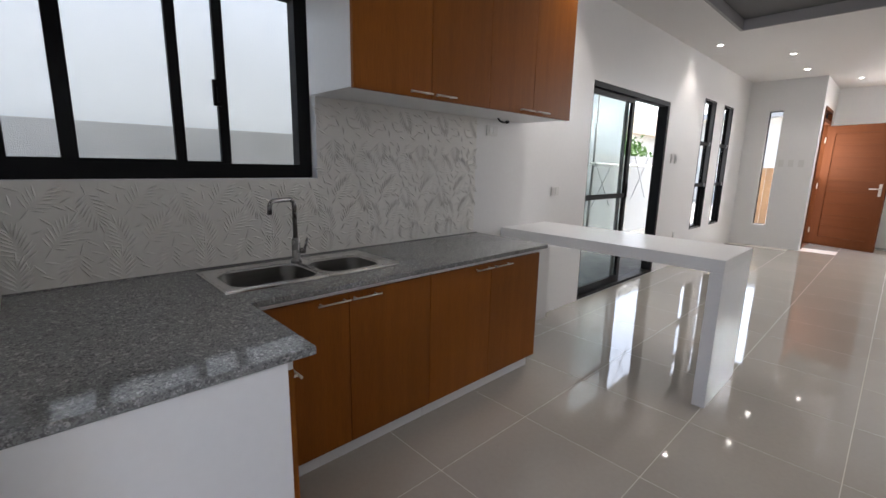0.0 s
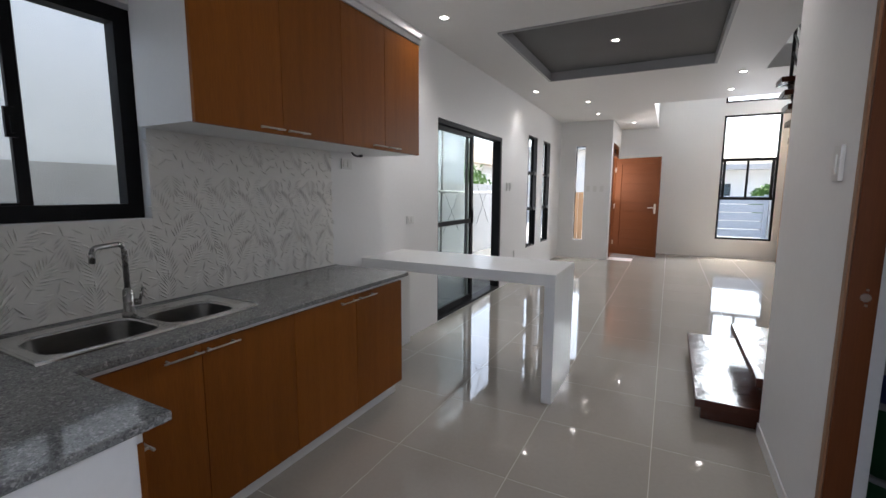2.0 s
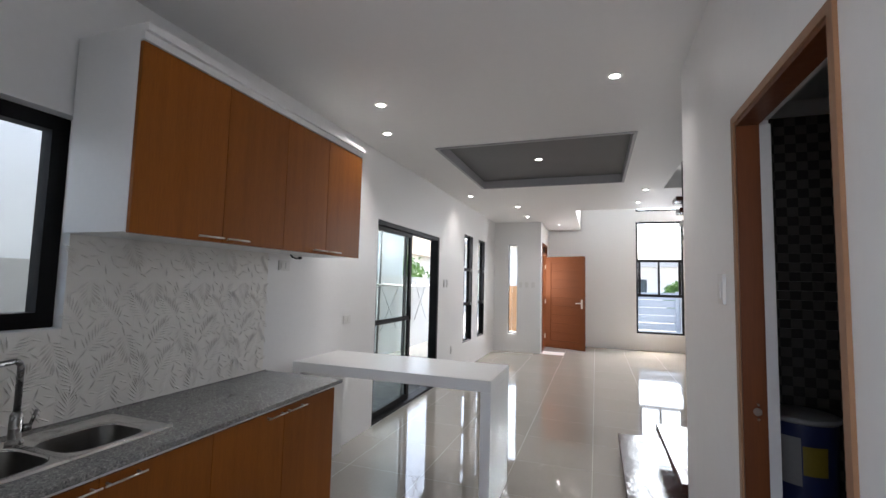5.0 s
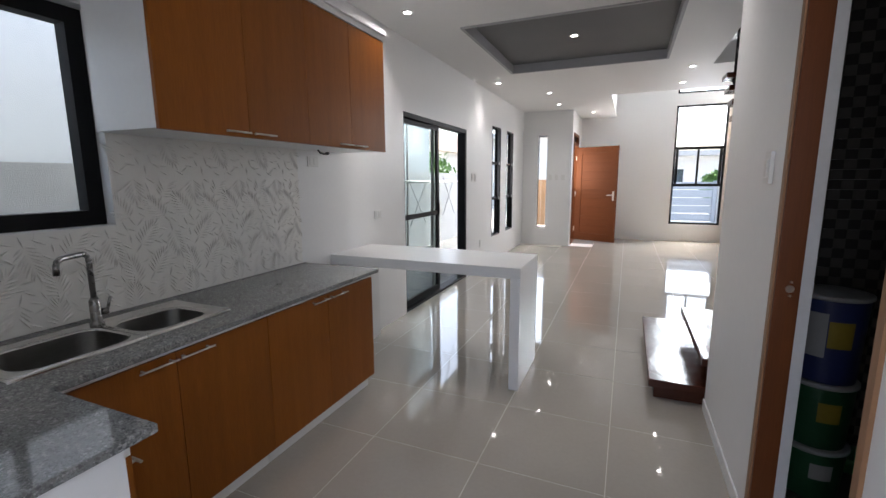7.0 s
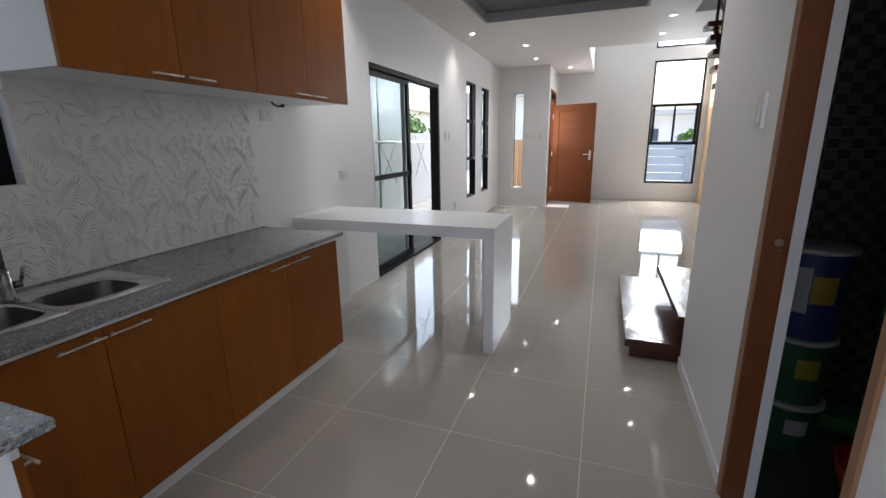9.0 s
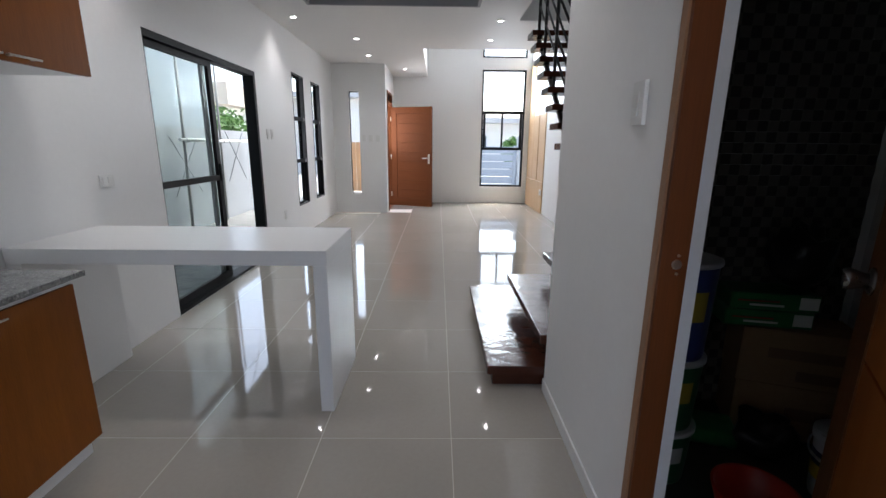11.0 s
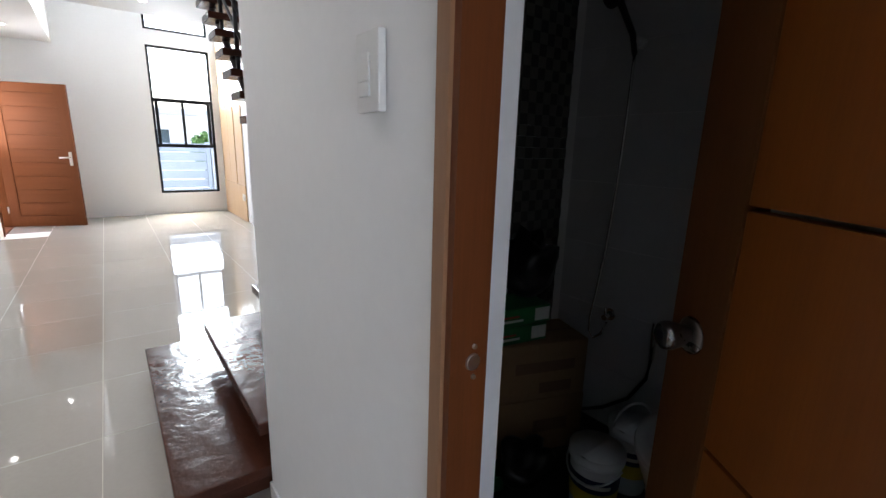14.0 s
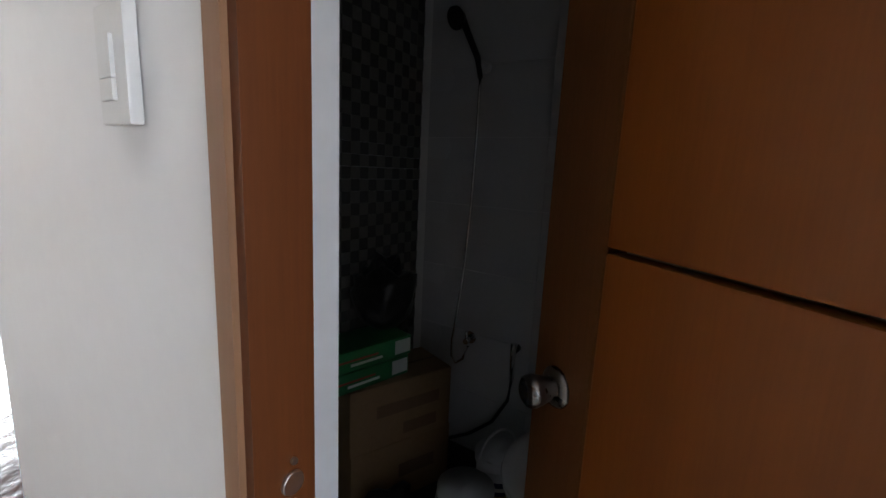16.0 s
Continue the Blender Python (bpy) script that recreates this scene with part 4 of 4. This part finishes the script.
carton(pose(3.69, 2.54, 0.006, 0, 0, -20), 0.46, 0.24, 0.265, "brown cardboard box on the bathroom floor", [(-0.02, 0.15, 0.1, 0.16)])
carton(pose(3.685, 2.542, 0.272, 0, 0, -20), 0.46, 0.24, 0.265, "brown cardboard box stacked on another box", [(-0.12, 0.17, 0.13, 0.18), (0.0, 0.16, 0.03, 0.08)])
for dz, dx in ((0.5385, 0.0), (0.6185, 0.015)):
    g = empty("green_package", pose(3.56 + dx, 2.58, dz, 0, 0, -12), "flat green retail package on the cardboard box", "package", "green packages")
    bm = bmesh.new()
    box(bm, -0.2, 0.16, -0.09, 0.09, 0, 0.078, 0.004)
    part("pack", bm, GREENPK, g)
    for x0, x1, z0, z1, mt, lab in ((0.08, 0.155, 0.012, 0.068, WHITEPK, "white label"), (-0.12, 0.02, 0.018, 0.028, WHITEPK, "pale print"), (-0.17, 0.0, 0.038, 0.045, REDPK, "red print")):
        bm = bmesh.new()
        box(bm, x0, x1, -0.0915, -0.089, z0, z1)
        part("label", bm, mt, g, lab)
bm = bmesh.new()
bmesh.ops.create_icosphere(bm, subdivisions=3, radius=0.125, matrix=Matrix.Translation((0.02, 0, 0.125)))
for v in bm.verts:
    k = noise.fractal(v.co * 16.0, 1.0, 2.0, 3) * 0.34
    v.co = Vector((v.co.x * (1 + k), v.co.y * (1 + k), max(0.0, v.co.z * (1.15 + k))))
for f in bm.faces:
    f.smooth = True
thing("plastic_bag", bm, BLACKBAG, "crumpled black plastic bag on top of the packages", "bag", pose(3.665, 2.585, 0.698))

bm = bmesh.new()
bmesh.ops.create_icosphere(bm, subdivisions=3, radius=0.11, matrix=Matrix.Translation((0, 0, 0.11)))
for v in bm.verts:
    k = noise.fractal(v.co * 11.0 + Vector((4, 2, 0)), 1.0, 2.0, 3) * 0.38
    v.co = Vector((v.co.x * (1.2 + k), v.co.y * (0.8 + k), max(0.0, v.co.z * (0.9 + k))))
for f in bm.faces:
    f.smooth = True
thing("plastic_bag", bm, BLACKBAG, "crumpled black plastic bag on the bathroom floor", "bag", pose(3.46, 2.32, 0.006))
bm = bmesh.new()
box(bm, -0.14, 0.14, -0.085, 0.085, 0.0, 0.075, 0.02)
bmesh.ops.subdivide_edges(bm, edges=bm.edges[:], cuts=2, use_grid_fill=True)
for v in bm.verts:
    v.co.z = max(0.0, v.co.z + 0.012 * noise.noise(v.co * 14.0)) if v.co.z > 0.01 else 0.0
for f in bm.faces:
    f.smooth = True
thing("sack", bm, GREENPK, "flat green sack lying before the cardboard boxes", "sack", pose(3.27, 2.47, 0.006, 0, 0, -20))

# paint pails stacked beside the doorway, the room's shade put into their colours
z = 0.006
for h, r, main, bar_m, lab in ((0.245, 0.125, GREEN_DIM, PLASTIC_DK, "green paint pail at the foot of a stack"), (0.30, 0.125, GREEN_DIM, YELLOW_DIM, "green paint pail in the middle of a stack"), (0.385, 0.13, PLASTIC_DK, YELLOW_DIM, "navy paint pail with a yellow label topping a stack")):
    p = empty("paint_pail", pose(2.945, 2.25, z), lab, "bucket", "stacked paint pails")
    bm = bmesh.new()
    turned(bm, [(r * 0.86, 0), (r * 0.88, 0.01), (r * 0.97, h - 0.03), (r * 0.97, h - 0.022)], sides=32)
    part("pail", bm, main if main is GREEN_DIM else NAVY, p)
    bm = bmesh.new()
    turned(bm, [(r * 1.0, h - 0.022), (r * 1.04, h - 0.018), (r * 1.04, h - 0.004), (r * 0.98, h - 0.001), (r * 0.05, h - 0.001)], sides=32)
    part("lid", bm, PLASTIC_DK, p, "plastic lid darkened to a shaded grey")
    for a0, a1, f0, f1, mt in ((195, 250, 0.30, 0.80, main), (252, 292, 0.42, 0.72, bar_m), (150, 192, 0.35, 0.62, bar_m)):
        bm = bmesh.new()
        rows = [[bm.verts.new(((r * (0.88 + 0.09 * f) + 0.002) * math.cos(radians(a0 + (a1 - a0) * q / 8)), (r * (0.88 + 0.09 * f) + 0.002) * math.sin(radians(a0 + (a1 - a0) * q / 8)), f * h)) for q in range(9)] for f in (f0, f1)]
        for q in range(8):
            bm.faces.new((rows[0][q], rows[0][q + 1], rows[1][q + 1], rows[1][q])).smooth = True
        part("label_band", bm, mt, p, "printed label")
    z += h
bm = bmesh.new()
loft(bm, [[(r * math.cos(a * math.tau / 28), r * math.sin(a * math.tau / 28), zz) for a in range(28)] for r, zz in ((0.135, 0.125), (0.14, 0.13), (0.145, 0.128), (0.105, 0.0), (0.1, 0.0)) ][::1])
loft(bm, [[(r * math.cos(a * math.tau / 28), r * math.sin(a * math.tau / 28), zz) for a in range(28)] for r, zz in ((0.135, 0.125), (0.1, 0.006), (0.06, 0.005))], True)
thing("basin", bm, REDPL, "red plastic basin on the bathroom floor", "basin", pose(3.17, 1.97, 0.006))

# shower set and bidet spray on the far wall
sh = empty("hand_shower", pose(BX - 0.003, 2.40, 0), "chrome hand shower on a wall bracket with a metal hose", "shower")
bm = bmesh.new()
tube(bm, [(0, 0, 1.79), (-0.03, 0, 1.79)], 0.022, 16)
tube(bm, [(-0.03, 0, 1.79), (-0.055, 0.0, 1.80)], 0.014, 12)
part("bracket", bm, PLASTIC, sh, "pale wall bracket")
bm = bmesh.new()
tube(bm, [(-0.055, 0.0, 1.74), (-0.06, 0.015, 1.82), (-0.09, 0.06, 1.93), (-0.10, 0.08, 1.97)], [0.011, 0.013, 0.014, 0.02], 12)
tube(bm, [(-0.098, 0.075, 1.975), (-0.125, 0.085, 1.965), (-0.135, 0.088, 1.96)], [0.02, 0.045, 0.045], 20)
part("shower_head", bm, DARKSTEEL, sh, "dark chrome shower head")
bm = bmesh.new()
hose = [(-0.055, 0.0, 1.74), (-0.05, 0.004, 1.5), (-0.045, 0.015, 1.2), (-0.045, 0.035, 0.9), (-0.045, 0.06, 0.68), (-0.05, 0.075, 0.56), (-0.055, 0.07, 0.49), (-0.055, 0.045, 0.46), (-0.05, 0.01, 0.49), (-0.045, -0.01, 0.555)]
tube(bm, hose, 0.007, 8)
part("hose", bm, CHROME, sh, "ribbed metal hose")
bm = bmesh.new()
tube(bm, [(0, 0.0, 0.585), (-0.008, 0.0, 0.585)], 0.03, 18)
tube(bm, [(-0.008, 0.0, 0.585), (-0.06, -0.005, 0.58)], 0.014, 12)
tube(bm, [(-0.05, -0.005, 0.585), (-0.055, -0.005, 0.63)], 0.008, 10)
part("valve", bm, CHROME, sh)
bi = empty("bidet_spray", pose(BX - 0.003, 2.16, 0), "black bidet spray on a wall holder with a hose", "bidet spray")
bm = bmesh.new()
tube(bm, [(0, 0, 0.60), (-0.04, 0, 0.60)], 0.018, 12)
part("holder", bm, BLACKRUB, bi)
bm = bmesh.new()
tube(bm, [(-0.04, 0, 0.63), (-0.045, 0, 0.58), (-0.04, 0.0, 0.46)], [0.016, 0.013, 0.012], 12)
part("spray", bm, CHROME, bi, "chrome spray handle")
bm = bmesh.new()
tube(bm, [(-0.04, 0, 0.46), (-0.04, 0.01, 0.36), (-0.06, 0.07, 0.24), (-0.07, 0.18, 0.14), (-0.06, 0.3, 0.06)], 0.008, 8)
part("hose", bm, BLACKRUB, bi, "black hose")

# ---- outside: side yard ----
bm = bmesh.new()
box(bm, -2.10, -1.95, -3.0, 3.2, -0.12, 1.555)
structure("fence_wall_rough", bm, RENDER, "rough grey rendered boundary wall", "wall")
bm = bmesh.new()
box(bm, -2.10, -1.95, 3.2, 13.2, -0.12, 1.555)
structure("fence_wall", bm, FENCEW, "white painted boundary wall of the side yard", "wall")
nb = empty("neighbour_house", pose(-2.2, -4.0, -0.12), "pale rendered neighbouring house close behind the fence", "house")
bm = bmesh.new()
slab(bm, 0.0, 13.3, 0.0, 7.0, [], lambda u, v, w: (-5.0 * w, u, v))
part("wall", bm, NEIGH, nb)
bm = bmesh.new()
box(bm, -5.2, 0.3, -0.2, 13.45, 7.0, 7.14, 0.01)
part("roof", bm, ROOFM, nb)
# unseen slab, added to keep sky light off the side yard
yard_shade_slab = bmesh.new()
box(yard_shade_slab, -1.25, -0.10, -1.8, 9.3, 2.85, 2.95)
structure("yard_shade_slab", yard_shade_slab, CEIL, "unseen white slab added to shade the side yard", "roof")


rack = empty("drying_rack", pose(-1.85, 7.4, -0.06), "white pipe tied to weathered upright poles beside the fence", "drying rack")
for y in (0.06, 1.2):
    bm = bmesh.new()
    tube(bm, [(0.0, y, 0.0), (0.012, y + 0.03, 1.5), (0.0, y + 0.09, 3.2)], [0.024, 0.021, 0.018], 8)
    part("pole", bm, BAMBOO, rack)
bm = bmesh.new()
tube(bm, [(0.046, -0.08, 1.43), (0.048, 1.0, 1.415), (0.046, 2.6, 1.42)], 0.026, 10)
part("pipe", bm, PIPEW, rack, "white plastic pipe")
for y in (0.085, 1.225):
    bm = bmesh.new()
    tube(bm, [(0.028 + 0.05 * math.cos(a * 0.7), y + 0.006 * (a - 4), 1.42 + 0.04 * math.sin(a * 0.7)) for a in range(10)], 0.005, 6)
    part("tie", bm, BLACKRUB, rack, "dark wire tie")


def tree(x, y, z, h, spread, seed, label):
    rng = random.Random(seed)
    t = empty("tree", pose(x, y, z), label, "tree", "garden trees")
    bm = bmesh.new()
    tube(bm, [(0, 0, 0), (0.04, 0.02, h * 0.35), (-0.03, 0.05, h * 0.6)], [0.09, 0.07, 0.04], 10)
    for k in range(7):
        a, l = rng.random() * math.tau, spread * rng.uniform(0.5, 0.9)
        tube(bm, [(0, 0, h * rng.uniform(0.3, 0.55)), (l * 0.5 * math.cos(a), l * 0.5 * math.sin(a), h * 0.65), (l * math.cos(a), l * math.sin(a), h * rng.uniform(0.7, 0.95))], [0.03, 0.02, 0.008], 6)
    part("trunk", bm, BARK, t)
    verts, faces = [], []
    for k in range(2600):
        d = Vector((rng.gauss(0, 1), rng.gauss(0, 1), rng.gauss(0, 0.8)))
        d = d.normalized() * (rng.random() ** 0.4)
        lump = 1 + 0.35 * noise.noise(d * 2.6 + Vector((seed, 0, 0)))
        c = Vector((d.x * spread * lump, d.y * spread * lump, h * 0.72 + d.z * h * 0.36 * lump))
        u = Vector((rng.gauss(0, 1), rng.gauss(0, 1), rng.gauss(0, 0.6))).normalized()
        v = u.cross(Vector((rng.gauss(0, 1), rng.gauss(0, 1), rng.gauss(0, 1)))).normalized()
        s = rng.uniform(0.06, 0.12)
        i = len(verts)
        verts += [c - u * s, c + v * s * 0.4, c + u * s, c - v * s * 0.4]
        faces.append((i, i + 1, i + 2, i + 3))
    me = bpy.data.meshes.new("crown")
    me.from_pydata([tuple(q) for q in verts], [], faces)
    me.materials.append(LEAF)
    tagged(piece("crown", me, t), "loose green leaves")


tree(-4.7, 14.4, -0.12, 2.35, 0.95, 3, "leafy green tree behind the fence")
tree(-1.6, 33.0, -0.12, 6.4, 2.2, 5, "leafy green tree behind the far house")
tree(4.98, 18.6, -0.12, 1.62, 0.36, 8, "small green garden tree beyond the gate")

# ---- outside: front ----
gate = empty("front_gate", pose(2.2, 14.2, -0.12), "blue-grey steel front gate with horizontal slats", "gate")
for x in (0.0, 2.16):
    bm = bmesh.new()
    box(bm, x - 0.05, x + 0.05, -0.05, 0.05, 0, 1.45, 0.004)
    part("post", bm, GATEBLUE, gate)
for k in range(6):
    bm = bmesh.new()
    box(bm, 0.05, 2.11, -0.015, 0.015, 0.08 + 0.225 * k, 0.287 + 0.225 * k, 0.003)
    part("slat", bm, GATEBLUE, gate)
wg = empty("wooden_gate", pose(-1.6, 14.2, -0.12), "tan wooden slatted gate in the front fence", "gate")
for k in range(16):
    bm = bmesh.new()
    box(bm, 0.16 * k, 0.16 * k + 0.15, -0.012, 0.012, 0.03, 1.5, 0.003)
    part("board", bm, TANWOOD, wg)
for z in (0.3, 1.2):
    bm = bmesh.new()
    box(bm, 0, 2.55, 0.013, 0.05, z, z + 0.08, 0.003)
    part("rail", bm, TANWOOD, wg)
bm = bmesh.new()
box(bm, 1.1, 2.1, 14.1, 14.3, -0.12, 1.6, 0.01)
box(bm, 4.42, 9.0, 14.1, 14.3, -0.12, 1.6, 0.01)
structure("front_wall", bm, FENCEW, "white front boundary wall beside the gates", "wall")


def house(x, y, w, h, label, wins, fascia=0.25, roof=ROOFM):
    hs = empty("house", pose(x, y, -0.12), label, "house", "houses across the street")
    bm = bmesh.new()
    slab(bm, 0, w, 0, h, [(a, b, c, d) for a, b, c, d in wins], lambda u, v, k: (u, 0.2 * k, v))
    box(bm, 0, w, 0.201, 6.0, 0, h)
    part("wall", bm, HOUSEW, hs)
    bm = bmesh.new()
    box(bm, -0.5, w + 0.5, -0.6, 6.4, h, h + fascia, 0.02)
    part("roof", bm, roof, hs)
    for a, b, c, d in wins:
        bm = bmesh.new()
        slab(bm, a, b, c, d, [(a + 0.06, (a + b) / 2 - 0.03, c + 0.06, d - 0.06), ((a + b) / 2 + 0.03, b - 0.06, c + 0.06, d - 0.06)], lambda u, v, k: (u, 0.05 + 0.05 * k, v))
        fr = part("window", bm, PLASTIC, hs, "white window frame")
        bm = bmesh.new()
        box(bm, a + 0.05, b - 0.05, 0.072, 0.078, c + 0.05, d - 0.05)
        part("pane", bm, GLASS_T, fr)


house(1.0, 24.0, 8.5, 2.55, "pale single-storey house across the street", [(2.2, 3.6, 1.0, 2.0), (5.4, 7.0, 1.0, 2.0)])
house(-13.2, 17.2, 7.4, 2.75, "beige house beyond the side yard", [(1.5, 3.0, 1.0, 2.1), (4.6, 6.2, 1.0, 2.1)], 0.75, BEIGE)
house(-9.5, 23.0, 8.5, 3.6, "pale house beyond the wooden gate", [(2.0, 3.4, 1.1, 2.3), (5.6, 7.2, 1.1, 2.4)])

# ---- pieces: relief tiles, bathroom tiles, floor tiles ----
bs = empty("backsplash", pose(0.002, -0.058, CT), "pale grey backsplash of tiles with embossed palm leaves", "backsplash", kind="structure")
TW = 2.378 / 8


def leaflets(seed, most):
    """Strokes of one tile: (y, z, angle, length, half width), dense palm fronds with single leaves between them."""
    rng = random.Random(seed)
    out, fronds = [], []
    gap = lambda y, a: min(abs(y - a) % TW, TW - abs(y - a) % TW)
    for k in range(4000):
        y, z = rng.uniform(0.0, TW), rng.uniform(0.04, 0.56)
        if len(fronds) < most and all(gap(y, a) ** 2 + (z - b) ** 2 > 0.118 ** 2 for a, b in fronds):
            fronds.append((y, z))
    for cy, cz in fronds:
        base = rng.choice((-70, 78, 110, 250, 95, -100, 60, 130)) + rng.uniform(-14, 14)
        ux, uz = math.cos(radians(base)), math.sin(radians(base))
        for q in range(8):
            d = (q - 4.2) * 0.0135
            for sd in (1, -1):
                a = base + sd * (62 - 5.2 * q) + rng.uniform(-3, 3)
                l = (0.040 + 0.024 * math.sin(math.pi * (q + 1) / 9)) * rng.uniform(0.9, 1.1)
                r = l * 0.5 + 0.003
                out.append((cy + ux * d + math.cos(radians(a)) * r, cz + uz * d + math.sin(radians(a)) * r, a, l, 0.0042))
        out.append((cy + ux * 0.075, cz + uz * 0.075, base, 0.06, 0.0042))
        out.append((cy - ux * 0.075, cz - uz * 0.075, base, 0.055, 0.0026))
    for k in range(1400):
        y, z = rng.uniform(0.0, TW), rng.uniform(0.02, 0.59)
        if all(gap(y, o[0]) ** 2 + (z - o[1]) ** 2 > (0.034 if most < 4 else 0.030) ** 2 for o in out):
            out.append((y, z, rng.choice((12, -18, 160, 105, 40, -38, 150)) + rng.uniform(-12, 12), rng.uniform(0.046, 0.062), 0.0048))
    return [(y % TW, z, a, l, w) for y, z, a, l, w in out]


def relief_tile(z_low, z_high, seed, most=10):
    bm = bmesh.new()
    h = z_high - z_low
    box(bm, 0.0, 0.006, 0.0002, TW - 0.0002, 0.0, h - 0.0008)
    for y, z, a, l, w in leaflets(seed, most):
        c, s = math.cos(radians(a)), math.sin(radians(a))
        pts = [(y + c * t * l + -s * o * w, z + s * t * l + c * o * w, x) for t, o, x in ((-0.5, 0, 0.006), (-0.15, -1, 0.0058), (-0.15, 0.8, 0.0058), (0.0, 0.2, 0.0135), (0.2, -0.9, 0.0058), (0.2, 0.75, 0.0058), (0.5, 0, 0.006))]
        if min(p[1] for p in pts) < z_low + 0.002 or max(p[1] for p in pts) > z_high - 0.003:
            continue
        v = [bm.verts.new((x, py, pz - z_low)) for py, pz, x in pts]
        for q in ((0, 1, 3), (0, 3, 2), (1, 4, 3), (2, 3, 5), (3, 4, 6), (3, 6, 5)):
            bm.faces.new([v[i] for i in q])
    bmesh.ops.recalc_face_normals(bm, faces=bm.faces)
    return mesh_of("tile", bm, RELIEF)


tall = [relief_tile(0.0, 0.6, 11)]
cut = relief_tile(0.0, KW[2] - CT - 0.003, 11)
crop = relief_tile(0.405, 0.6, 23, 3)
for k in range(8):
    if k < 4:
        piece("tile", cut, bs, pose(0, TW * k, 0.0005))
    else:
        piece("tile", tall[0], bs, pose(0, TW * k, 0.0005))
        piece("tile", crop, bs, pose(0, TW * k, 0.6005))

# mosaic sheets on the shower wall
mos = empty("mosaic_wall", pose(2.895, 2.749, 0.006), "dark and grey three-dimensional mosaic wall in the shower", "mosaic", kind="structure")
bm = bmesh.new()
n, s = 6, 0.05
for i in range(n):
    for j in range(n):
        box(bm, i * s + 0.0003, i * s + s - 0.0003, -0.008 if (i + j) % 2 else -0.005, 0.0, j * s + 0.0003, j * s + s - 0.0003)
me = mesh_of("mosaic_sheet", bm, MOS_A)
me.materials.append(MOS_B)
for f in me.polygons:
    c = f.center
    f.material_index = int((int(c.x / s) + int(c.z / s)) % 2 == 0)
for i in range(4):
    for j in range(8):
        piece("mosaic_sheet", me, mos, pose(i * 0.3, 0, j * 0.3))

# wall tiles behind the shower set
bt = empty("bath_wall_tiles", pose(BX - 0.0055, 0, 0.006), "large pale grey tiles on the bathroom wall", "wall tiles", kind="structure")
bm = bmesh.new()
box(bm, 0, 0.005, 0.001, 0.599, 0.001, 0.299, 0.001)
me = mesh_of("tile", bm, TILE_W)
for i in range(4):
    for j in range(8):
        piece("tile", me, bt, pose(0, 0.298 + 0.6 * i, 0.3 * j))

# floor tiles, cut at the walls
PX, PY = 0.605, 0.61
X0, Y0 = 0.877, 1.822
cache = {}


def room(x, y):
    if y > 9.33 and x < 1.01:
        return False
    if y < 2.845 and x > XR:
        return False
    return not (y < -0.06 and x < 1.16)


for i in range(-2, 7):
    for j in range(-6, 16):
        xa, xb = max(X0 + PX * i, 0.0), min(X0 + PX * (i + 1), 4.1)
        ya, yb = max(Y0 + PY * j, -1.6), min(Y0 + PY * (j + 1), 10.93)
        if xb - xa < 0.02 or yb - ya < 0.02 or not room((xa + xb) / 2, (ya + yb) / 2):
            continue
        if ya < 9.33 < yb and xa < 1.0:
            yb = 9.33
        if xa < XR < xb and yb <= 2.9:
            xb = XR
        key = (round(xb - xa, 3), round(yb - ya, 3))
        if key not in cache:
            bm = bmesh.new()
            g = 0.0014
            vs = box(bm, g, key[0] - g, g, key[1] - g, -0.0004, 0.0)
            bmesh.ops.delete(bm, geom=[f for f in bm.faces if f.normal.z < -0.5], context="FACES")
            cache[key] = mesh_of("tile", bm, FLOOR_TILE)
        piece("tile", cache[key], floor, pose(xa, ya, 0.0))
